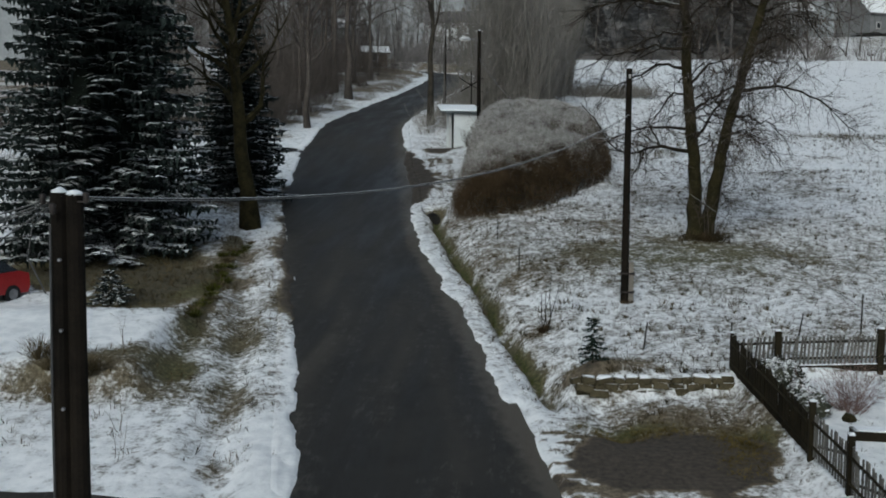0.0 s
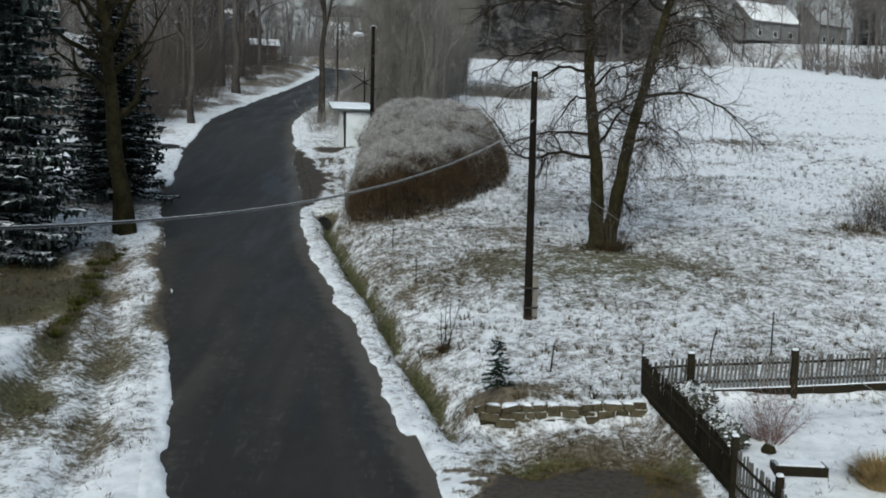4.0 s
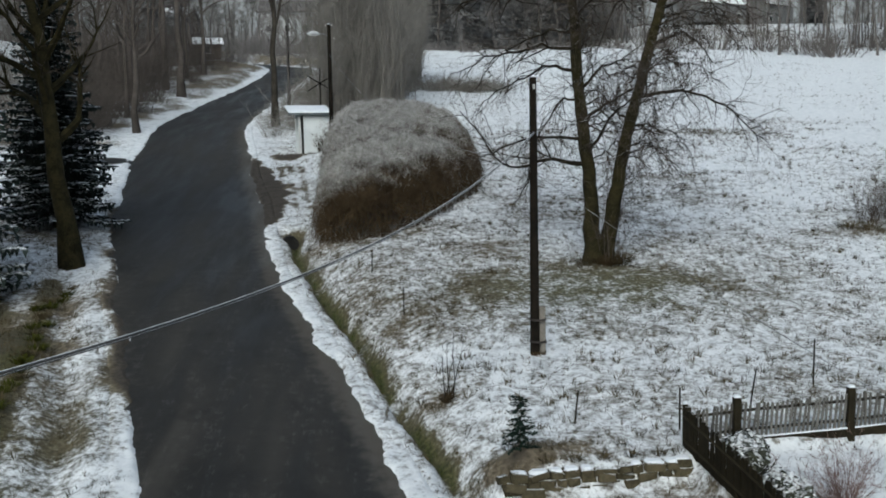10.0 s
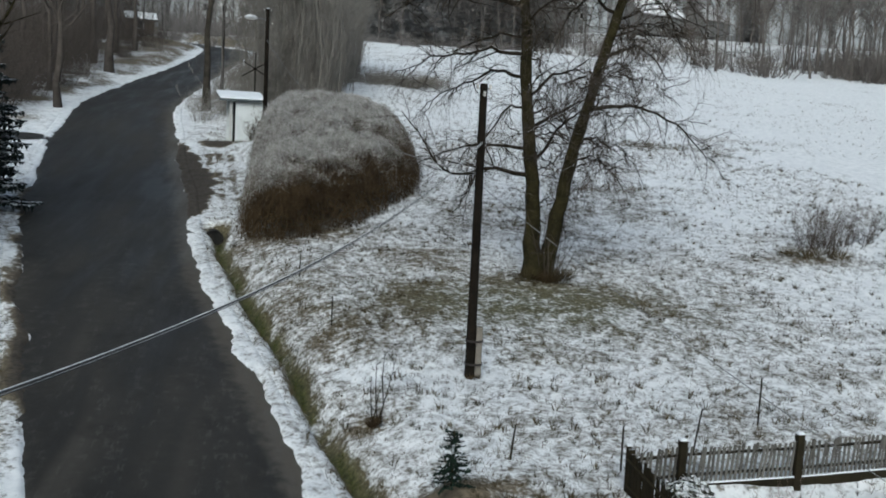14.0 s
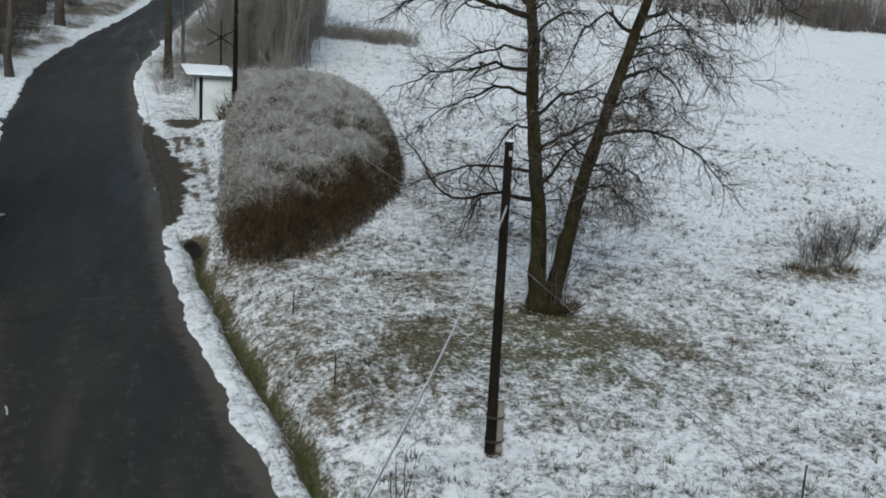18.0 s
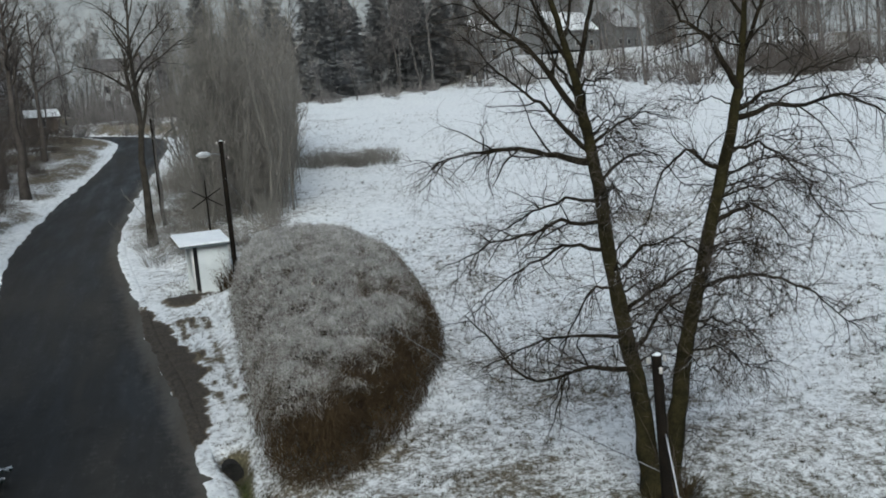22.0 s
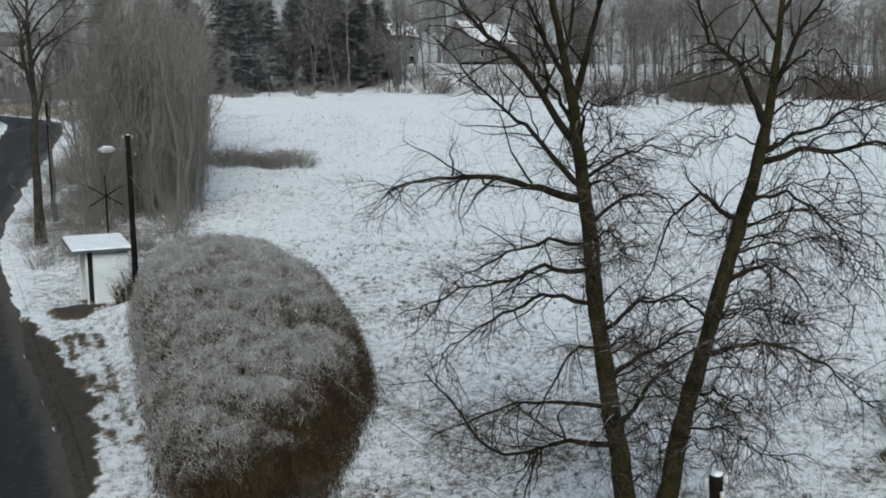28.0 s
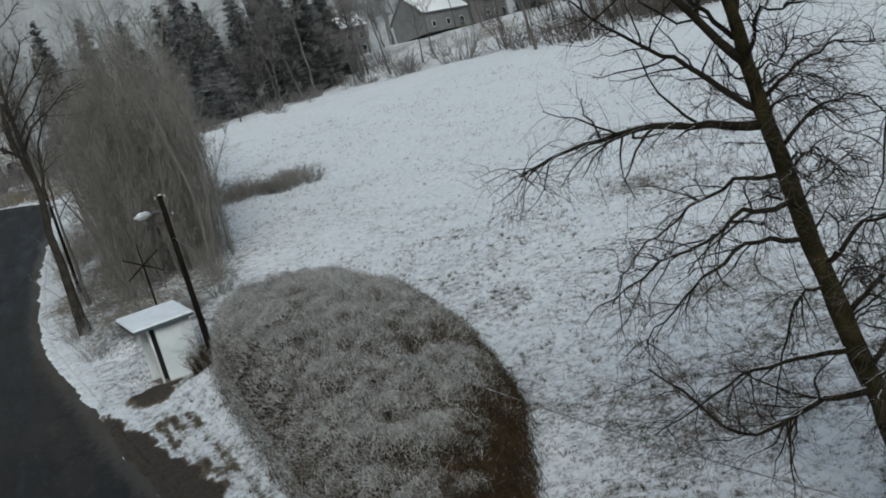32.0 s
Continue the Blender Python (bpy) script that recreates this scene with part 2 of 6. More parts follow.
CABLE = M("snowy_cable", (0.035, 0.035, 0.035), (0.08, 0.08, 0.08), 0.7, 8, 40, snow=0.30, relief=0.3)
LAMPGREY = M("lamp_housing", (0.45, 0.46, 0.47), (0.6, 0.61, 0.62), 0.4, 5, 30, snow=0.4, relief=0.1)
GRASS = M("dry_grass", (0.030, 0.025, 0.013), (0.14, 0.11, 0.06), 0.9, 1.2, 8, relief=0)
GREENGRASS = M("wet_green_grass", (0.012, 0.015, 0.002), (0.085, 0.090, 0.012), 0.9, 2.4, 8, relief=0)
TANGRASS = M("tan_ornamental_grass", (0.17, 0.115, 0.045), (0.38, 0.28, 0.13), 0.9, 2, 9, relief=0)
LEAF = M("dark_hedge_leaf", (0.014, 0.018, 0.008), (0.045, 0.045, 0.022), 0.7, 2, 9, snow=0.34, relief=0)
CARRED = M("red_car_paint", (0.30, 0.012, 0.016), (0.36, 0.02, 0.022), 0.28, 2, 8, relief=0)
GLASSD = M("car_glass", (0.010, 0.012, 0.014), (0.018, 0.02, 0.022), 0.08, 2, 8, relief=0)
RUBBER = M("tyre_rubber", (0.012, 0.012, 0.012), (0.03, 0.03, 0.03), 0.85, 6, 40, relief=0.3)
ROOFDARK = M("dark_roof_tiles", (0.055, 0.045, 0.042), (0.12, 0.10, 0.092), 0.8, 1, 12, snow=0.40, relief=0.5)
ROOFBARE = M("bare_roof_tiles", (0.075, 0.068, 0.065), (0.14, 0.13, 0.125), 0.9, 1, 12, snow=0.1, relief=0.5)
FARROOF = M("snowed_roof", (0.20, 0.20, 0.205), (0.30, 0.30, 0.305), 0.9, 1, 6, snow=0.95, relief=0.2)
FARWALL = M("pale_grey_house_wall", (0.15, 0.152, 0.152), (0.21, 0.212, 0.212), 0.9, 0.6, 8, relief=0.2)
WALLGREY = M("grey_house_plaster", (0.16, 0.16, 0.155), (0.25, 0.25, 0.245), 0.9, 0.6, 8, relief=0.2)
WALLBROWN = M("brown_timber_wall", (0.07, 0.055, 0.045), (0.15, 0.12, 0.095), 0.9, 0.6, 8, relief=0.3)
PANE = M("window_pane", (0.015, 0.018, 0.02), (0.04, 0.045, 0.05), 0.12, 1, 5, relief=0)
TRIMWHITE = M("white_trim", (0.55, 0.55, 0.53), (0.7, 0.7, 0.68), 0.6, 2, 20, relief=0.1)


# ---- mesh helpers ----
class Geo:
    def __init__(self):
        self.v, self.f = [], []

    def tube(self, pts, rads, sides=6, cap=True):
        n0 = len(self.v)
        up = Vector((0.13, 0.31, 0.94))
        for i, p in enumerate(pts):
            p = Vector(p)
            d = (Vector(pts[min(i + 1, len(pts) - 1)]) - Vector(pts[max(i - 1, 0)]))
            d = d.normalized() if d.length > 1e-6 else Vector((0, 0, 1))
            a = d.cross(up)
            a = a.normalized() if a.length > 1e-3 else d.cross(Vector((1, 0, 0))).normalized()
            b = d.cross(a)
            for k in range(sides):
                t = 2 * math.pi * k / sides
                self.v.append(p + (a * math.cos(t) + b * math.sin(t)) * rads[i])
        for i in range(len(pts) - 1):
            for k in range(sides):
                q, r = n0 + i * sides, n0 + (i + 1) * sides
                self.f.append((q + k, q + (k + 1) % sides, r + (k + 1) % sides, r + k))
        if cap:
            self.f.append(tuple(n0 + k for k in range(sides))[::-1])
            self.f.append(tuple(n0 + (len(pts) - 1) * sides + k for k in range(sides)))
        return self

    def box(self, c, s, m=None, taper=1.0, chamfer=0.0):
        """A box of size s round c; taper narrows its top; chamfer cuts its upright edges."""
        n0 = len(self.v)
        x, y, z = s[0] / 2, s[1] / 2, s[2] / 2
        if chamfer:
            k = chamfer
            ring = [(-x + k, -y), (x - k, -y), (x, -y + k), (x, y - k), (x - k, y), (-x + k, y), (-x, y - k), (-x, -y + k)]
        else:
            ring = [(-x, -y), (x, -y), (x, y), (-x, y)]
        n = len(ring)
        for zz, k in ((-z, 1.0), (z, taper)):
            for px, py in ring:
                p = Vector((px * k, py * k, zz))
                p = (m @ p) if m is not None else p
                self.v.append(p + Vector(c))
        self.f.append(tuple(n0 + i for i in range(n))[::-1])
        self.f.append(tuple(n0 + n + i for i in range(n)))
        for i in range(n):
            j = (i + 1) % n
            self.f.append((n0 + i, n0 + j, n0 + n + j, n0 + n + i))
        return self

    def poly(self, pts):
        n0 = len(self.v)
        self.v += [Vector(p) for p in pts]
        self.f.append(tuple(range(n0, n0 + len(pts))))
        return self

    def prism(self, ring, d):
        """A flat ring of points pushed out by the vector d."""
        n0, n, d = len(self.v), len(ring), Vector(d)
        self.v += [Vector(p) for p in ring] + [Vector(p) + d for p in ring]
        self.f.append(tuple(n0 + i for i in range(n))[::-1])
        self.f.append(tuple(n0 + n + i for i in range(n)))
        for i in range(n):
            j = (i + 1) % n
            self.f.append((n0 + i, n0 + j, n0 + n + j, n0 + n + i))
        return self

    def mesh(self, name, smooth=False):
        me = bpy.data.meshes.new(name)
        me.from_pydata([tuple(p) for p in self.v], [], self.f)
        if smooth:
            me.shade_smooth()
        me.update()
        return me


def part(name, geo, material, parent, label="", smooth=False, kind=""):
    me = geo.mesh(name, smooth) if isinstance(geo, Geo) else geo
    if not me.materials:
        me.materials.append(material)
    ob = new(name, me)
    if parent is not None:
        ob.parent = parent
    return tagged(ob, label, kind=kind)


def thing(name, loc, label, category, group="", kind="", rz=0.0):
    ob = new(name)
    ob.location = loc
    ob.rotation_euler = (0, 0, radians(rz))
    ob.empty_display_size = 0.1
    return tagged(ob, label, category, group, kind)


def single(name, geo, material, loc, label, category, group="", kind="", smooth=False, rz=0.0):
    me = geo.mesh(name, smooth)
    me.materials.append(material)
    ob = new(name, me)
    ob.location = loc
    ob.rotation_euler = (0, 0, radians(rz))
    return tagged(ob, label, category, group, kind)


# ---- the lie of the land ----
FIELD_Y = (-90, -8, 0, 9, 40, 70, 145, 175, 300, 900)
FIELD_Z = (-13.5, -1.25, 0.0, 1.4, 6.3, 10.3, 22.6, 26.0, 38.0, 80.0)
MID_Y = (-60, -45, -30, -20, -11, 0, 5, 10.6, 18, 25, 32, 40, 52, 65, 75, 85, 97, 113, 120, 126, 131, 135, 138)
MID_X = (6.0, 2.5, -1.0, -3.4, -5.55, -8.1, -9.35, -10.75, -12.1, -13.2, -14.4, -15.4, -16.7, -16.8, -16.4, -15.6, -14.6, -13.8, -14.4, -17.5, -23.0, -32.0, -48.0)
HALF_Y = (-60, 0, 10, 18, 25, 40, 52, 65, 85, 97, 140)
HALF_W = (2.5, 2.55, 2.75, 3.15, 3.4, 3.45, 3.3, 3.4, 3.1, 3.0, 2.9)
ROAD_Y = (-90, -8, 0, 17, 27, 38, 53, 70, 90, 120, 160)
ROAD_Z = (-14.0, -1.62, -0.38, 2.1, 3.45, 5.35, 7.75, 9.9, 13.0, 17.9, 24.5)


def smooth_curve(xs, ys, step=0.5):
    """Points along a Catmull-Rom line through the given ones."""
    p = np.stack([xs, ys], 1).astype(float)
    out = []
    for i in range(len(p) - 1):
        a, b, c, d = p[max(i - 1, 0)], p[i], p[i + 1], p[min(i + 2, len(p) - 1)]
        for t in np.linspace(0, 1, max(2, int(np.linalg.norm(c - b) / step)), endpoint=False):
            out.append(0.5 * (2 * b + (c - a) * t + (2 * a - 5 * b + 4 * c - d) * t * t + (3 * b - a - 3 * c + d) * t ** 3))
    out.append(p[-1])
    return np.array(out)


MID = smooth_curve(MID_X, MID_Y, 0.6)


def lattice(ix, iy, seed):
    h = (ix.astype(np.int64) * 374761393 + iy.astype(np.int64) * 668265263 + seed * 974634533) & 0xFFFFFFFF
    h = ((h ^ (h >> 13)) * 1274126177) & 0xFFFFFFFF
    return ((h ^ (h >> 16)) & 0xFFFF) / 32767.5 - 1.0


def wave(x, y, scale, seed):
    """Smooth uneven noise, about -1 to 1, with lumps of about half the given scale."""
    out, amp, s = 0.0, 1.0, scale * 0.55
    for octave in range(3):
        u, v = x / s + 17.3 * octave + seed, y / s - 9.1 * octave
        iu, iv = np.floor(u), np.floor(v)
        fu, fv = u - iu, v - iv
        fu, fv = fu * fu * (3 - 2 * fu), fv * fv * (3 - 2 * fv)
        k = seed * 7 + octave
        a = lattice(iu, iv, k) * (1 - fu) + lattice(iu + 1, iv, k) * fu
        b = lattice(iu, iv + 1, k) * (1 - fu) + lattice(iu + 1, iv + 1, k) * fu
        out = out + amp * (a * (1 - fv) + b * fv)
        amp, s = amp * 0.5, s * 0.5
    return out


def road_offset(x, y):
    """Signed distance from the road's edge (right of it positive, left negative, 0 inside) and the road's y beside the point."""
    best, side, yy = np.full(x.shape, 1e9), np.zeros(x.shape), np.zeros(x.shape)
    for i in range(0, len(MID) - 1, 3):
        a, b = MID[i], MID[min(i + 3, len(MID) - 1)]
        d = b - a
        t = np.clip(((x - a[0]) * d[0] + (y - a[1]) * d[1]) / (d @ d), 0, 1)
        px, py = a[0] + t * d[0], a[1] + t * d[1]
        r = np.hypot(x - px, y - py)
        near = r < best
        best = np.where(near, r, best)
        side = np.where(near, np.sign((x - px) * d[1] - (y - py) * d[0]), side)
        yy = np.where(near, py, yy)
    half = np.interp(yy, HALF_Y, HALF_W)
    return side * np.maximum(best - half, 0), best - half, yy


def sm(v, lo, hi):
    t = np.clip((v - lo) / (hi - lo), 0, 1)
    return t * t * (3 - 2 * t)


def blob(x, y, cx, cy, rx, ry, turn=0.0):
    c, s = math.cos(radians(turn)), math.sin(radians(turn))
    u, v = (x - cx) * c + (y - cy) * s, -(x - cx) * s + (y - cy) * c
    return np.exp(-((u / rx) ** 2 + (v / ry) ** 2))


def land(x, y):
    """Height of the ground and its masks (bare, green, dirt)."""
    x, y = np.asarray(x, float), np.asarray(y, float)
    off, edge, yy = road_offset(x, y)
    field = np.interp(y, FIELD_Y, FIELD_Z)
    rz = np.interp(yy, ROAD_Y, ROAD_Z)
    n1, n2, n3 = wave(x, y, 7.0, 1), wave(x, y, 2.2, 2), wave(x, y, 0.9, 3)
    rough = 0.07 * n1 + 0.035 * n2 + 0.02 * n3
    field = field + rough + 0.25 * wave(x, y, 30, 4) * sm(y, 20, 60)
    field = field + 5.0 * sm(y, 156, 182) * sm(x, 32, 62)
    # right of the road: snowy verge, ditch, bank
    ditch_on = sm(yy, -9.2, -7.6) * (1 - sm(yy, 16.6, 17.4))
    wob = 0.12 * wave(x * 0 + 3, y, 5.0, 9)
    verge = rz + 0.09 + 0.04 * n3 + 0.04 * n2
    head = sm(yy, 14.6, 16.4)
    ditch = np.exp(-((off - 1.30 - wob) / (0.30 + 0.22 * head)) ** 2) * ditch_on * (1 + 0.45 * head)
    yard = sm(yy, 17, 20) * (1 - sm(yy, 42, 46))
    right = verge + (field - verge) * sm(off, 1.5 + 1.3 * yard, 3.4 + 2.0 * yard)
    right = np.where(off > 0, right - 0.60 * ditch, right)
    bed = np.exp(-((off - 1.32 - wob) / (0.25 + 0.18 * head)) ** 2) * ditch_on * np.clip(0.85 + 0.40 * n2 + 0.3 * n3, 0, 1)
    # left of the road: verge, shallow gutter, bank
    lo = -off
    left_land = field - 0.15 + 0.75 * sm(-x - 12.4 - 0.6 * n1, 0, 1.0) * sm(y, -9.2, -8.2) * (1 - sm(y, -4.5, -1.0))
    left = verge + (left_land - verge) * sm(lo, 1.4, 4.0)
    gut = np.exp(-((lo - 1.75 - wob) / 0.5) ** 2) * (1 - sm(yy, 8, 14))
    left = left - 0.28 * gut
    z = np.where(off > 0, right, np.where(off < 0, left, rz))
    edge = edge + 0.07 * n3 + 0.06 * n2 + 0.10 * wave(x, y, 3.3, 14) + 0.15 * wave(x, y, 8.0, 15) - 0.24
    z = np.where(edge < 0.02, rz - 0.12, z)
    z = np.where((edge >= 0.02) & (edge < 0.5), rz - 0.12 + (z - rz + 0.12) * np.clip(sm(edge, -0.1, 0.5), 0, 1), z)
    # the drive at the garden gate, level with the road
    drive = sm(y, -14.5, -13.2) * (1 - sm(y, -10.4, -9.2)) * sm(off, 0.0, 0.3) * (1 - sm(x, 2.2, 3.0))
    z = z + (np.interp(y, FIELD_Y, FIELD_Z) - 0.35 + 0.03 * n2 - z) * drive
    # level pad round the bus shelter
    pad = 1 - sm(np.hypot((x + 8.2) / 1.25, y - 38.9), 1.3, 2.5)
    z = z + (5.45 + 0.02 * n2 - z) * pad * sm(off, 0.2, 1.0)
    # terrace edge at the stone wall, garden behind the fence
    z = z - 0.44 * sm(-6.91 + 0.1135 * x - y, -0.02, 0.22) * sm(off, 1.6, 2.4) * (1 - sm(x, 1.9, 2.4)) * (1 - drive)
    inside = -5.72 + 0.132 * (x - 4.5) - y
    z = z - 0.22 * sm(inside, 0.03, 0.25) * (1 - sm(inside, 1.0, 2.2)) * sm(x, 3.0, 3.6)
    z = z + 0.35 * blob(x, y, -1.45, -6.3, 0.7, 0.5)
    # masks
    bare = 0.41 + 0.10 * n1 + 0.07 * n2
    bare = bare + 0.18 * blob(x, y, 1.5, 6.0, 6.5, 4.0, 10) + 0.13 * blob(x, y, 4.0, 5.4, 4.5, 2.6) + 0.05 * blob(x, y, -0.5, 6.0, 3.5, 2.5) + 0.07 * (1 - sm(y, 0, 6)) * (off > 0)
    bare = bare - 0.08 * sm(y, 14, 45) - 0.12 * sm(x, 9, 16)
    bare = bare + 0.05 * blob(x, y, 9.0, 4.0, 6.0, 5.0) + 0.05 * blob(x, y, 0.0, 14.0, 9.0, 12.0) + 0.03 * blob(x, y, 9.0, 22.0, 10.0, 9.0)
    near_road = np.where(off > 0, 0.80 + 0.20 * sm(off, 0.1, 0.9), 0.62 + 0.38 * sm(lo, 0.15, 0.6)) + 0.12 * wave(x, y, 1.6, 81)
    bare = bare * near_road
    bare = bare + 0.9 * bed ** 1.5 + 0.04 * np.exp(-((off - 2.2) / 0.8) ** 2) * ditch_on
    bare = np.where(off < 0, bare - 0.22 * sm(-y, 8.6, 10.2) + 0.13 * sm(lo, 0.7, 1.8) * (1 - sm(lo, 6, 9)) * (1 - sm(y, 14, 22)) + 0.4 * gut * (n2 * 0.4 + 0.35), bare)
    seg = lambda ax, ay, bx, by: np.hypot(x - ax - (bx - ax) * np.clip(((x - ax) * (bx - ax) + (y - ay) * (by - ay)) / ((bx - ax) ** 2 + (by - ay) ** 2), 0, 1), y - ay - (by - ay) * np.clip(((x - ax) * (bx - ax) + (y - ay) * (by - ay)) / ((bx - ax) ** 2 + (by - ay) ** 2), 0, 1))
    lip = np.exp(-(seg(-15.5, 9.5, -13.0, -3.9) / 0.28) ** 2) + 0.7 * np.exp(-((seg(-13.0, -3.9, -12.4, -7.0) + 0.15 * n2) / 0.4) ** 2) + 0.6 * np.exp(-((seg(-12.4, -7.0, -15.5, -8.6) + 0.2 * n2) / 0.55) ** 2)
    shade = sm(blob(x, y, -18.8, 4.2, 3.6, 3.9) + 0.08 * n2, 0.30, 0.55)
    shade = np.maximum(shade, sm(blob(x, y, -15.7, 0.8, 2.1, 3.0, -20) + 0.10 * n2, 0.34, 0.60))
    bare = bare + 0.8 * shade + 0.6 * lip
    bank = blob(x, y, -11.6, -6.0, 1.7, 6.0)
    bare = bare + 0.06 * bank
    bare = bare + 0.22 * blob(x, y, -13.4, -8.3, 2.6, 0.5, 8) + 0.42 * blob(x, y, -0.2, -8.95, 1.8, 0.5) + 0.6 * blob(x, y, 1.85, -9.7, 0.6, 0.8) + 0.25 * blob(x, y, 0.6, -8.0, 2.4, 0.8)
    bare = bare + 0.4 * blob(x, y, -1.5, -6.2, 1.2, 0.5) + 0.35 * blob(x, y, -2.9, -2.4, 0.7, 0.4)
    bare = bare + 0.2 * blob(x, y, -3.6, 14.0, 4.2, 1.3, 25)
    bare = bare - 0.45 * blob(x, y, -16.0, -5.6, 3.6, 2.0) - 0.3 * blob(x, y, -19.5, -3.5, 3.0, 3.0)
    bare = bare - 0.22 * sm(y, -13.5, -12) * sm(x, 2.8, 3.4) * (1 - sm(y, -6.6, -5.4))
    bare = bare - 0.40 * blob(x, y, -2.7, -10.9, 0.75, 1.9, 12)
    green = 0.10 + 0.9 * bed + 0.5 * blob(x, y, 3.0, 5.5, 6, 3.5)
    green = green + 0.3 * bank + 0.55 * shade + 0.3 * lip + 0.8 * blob(x, y, -0.9, -9.0, 1.1, 0.35) + 0.9 * blob(x, y, 1.85, -9.8, 0.6, 0.6)
    fray = 0.16 * n2 + 0.14 * n3 + 0.10 * wave(x, y, 0.4, 16)
    patch = (np.abs(x - 0.08) / 2.15) ** 3 + (np.abs(y + 10.85 - 0.12 * x) / 1.55) ** 3 + fray * 1.6
    dirt = 1 - sm(patch, 0.75, 1.15)
    dirt = np.maximum(dirt, 0.9 * sm(blob(x, y, 0.95, -12.75, 0.9, 0.25) + 0.5 * fray, 0.4, 0.6))
    tongue = sm(-3.25 + 0.54 * (-10.2 - y) - x + 1.4 * fray, 0.0, 0.25) * sm(-y, 9.9, 10.6) * (1 - sm(-y, 12.0, 12.7)) * (off > 0)
    dirt = np.maximum(dirt, tongue)
    ruts = sm(off, 0.0, 0.4) * (1 - sm(off, 1.3, 2.2)) * sm(y, -14.5, -13.5) * (1 - sm(y, -9.8, -8.8))
    bare = bare + 0.9 * ruts * sm(np.sin(6.28 * (y + 0.28 * x + 0.15 * n1) / 0.52) + 0.5 * n3, 0.1, 0.9)
    width = np.interp(yy, (17.2, 19, 22, 28, 32, 36, 38), (0, 0.9, 1.25, 1.45, 1.35, 0.6, 0)) + 0.20 * n2 + 0.16 * n3 + 0.06 * n1
    shoulder = (1 - sm(off, width - 0.15, width + 0.15)) * sm(yy, 17.2, 18.5) * (1 - sm(yy, 35, 38)) * (off > 0)
    shoulder = shoulder * (1 - sm(wave(x, y, 2.2, 52), 1.0, 1.3))
    band = sm(off, 1.0, 1.5) * (1 - sm(off, 2.9, 3.4)) * sm(yy, 20, 23) * (1 - sm(yy, 34.5, 37))
    sway = off - 0.35 * np.sin(yy / 4.5) - 0.10 * n2
    tracks = sum(np.exp(-((sway - c) / 0.13) ** 2) for c in (1.55, 2.05, 2.75)) * band * np.clip(0.45 + 0.6 * wave(x, y, 3.0, 51) + 0.4 * n3, 0, 1)
    tracks = tracks + 0.30 * band * sm(n3 + 0.6 * n2, 0.2, 0.8)
    dirt = dirt + 0.95 * shoulder + 0.95 * sm(blob(x, y, -9.0, 37.7, 1.4, 1.5, 8) + 0.15 * n2 + 0.1 * n3, 0.40, 0.75)
    dirt = dirt + 0.75 * tracks + 0.9 * bed * head
    lshould = np.exp(-(lo / (0.42 + 0.22 * wave(x * 0 + 5, y, 4.0, 82))) ** 2) * (off < 0) * sm(yy, -3, 0) * (1 - sm(yy, 20, 26))
    dirt = dirt + 1.3 * lshould * np.clip(0.55 + 0.6 * wave(x * 0 + 9, y, 6.0, 83) + 0.3 * n3, 0, 1)
    dirt = dirt + 0.55 * shade * sm(n2 + n1, -0.9, 0.3) + 0.7 * blob(x, y, -1.5, -6.45, 0.45, 0.28)
    bare = bare + 1.2 * np.clip(dirt, 0, 1)
    # dead wood floor under the thickets beside the far road
    wood = sm(lo + 0.6 * n1, 1.0, 2.6) * sm(y, 34, 44) * (off < 0) * np.clip(0.36 + 0.30 * wave(x, y, 6.0, 61), 0.05, 0.7) + 0.3 * blob(x, y, -5.5, 60, 5.5, 12)
    wood = wood + 0.16 * sm(off + 0.5 * n1, 0.9, 2.2) * (1 - sm(off, 5, 9)) * (off > 0) * sm(yy, 41, 46) * (1 - sm(x, -4, 0)) + 0.28 * sm(y, 116, 124) * (1 - sm(x, -4, 4)) * sm(np.abs(off), 0.8, 2.0)
    bare = bare + wood + 0.22 * blob(x, y, 20.5, 42.0, 4.5, 2.0)
    bare = bare + (0.26 + 0.22 * wave(x, y, 14.0, 84)) * sm(y, 142, 148) + 0.25 * blob(x, y, 6, 81, 6, 2.2) + 0.3 * blob(x, y, 30, 48, 5, 2) + 0.3 * blob(x, y, 15.6, 12.0, 2.2, 1.0)
    return z, np.clip(bare, 0, 1.3), np.clip(green, 0, 1), np.clip(dirt, 0, 1)


def gz(x, y):
    return float(land(np.array([x]), np.array([y]))[0][0])


def graded(stops):
    out = [stops[0][0]]
    for (a, s0), (b, s1) in zip(stops[:-1], stops[1:]):
        while out[-1] < b - 1e-6:
            t = (out[-1] - a) / (b - a)
            out.append(min(b, out[-1] + s0 + (s1 - s0) * t))
    return np.array(out)


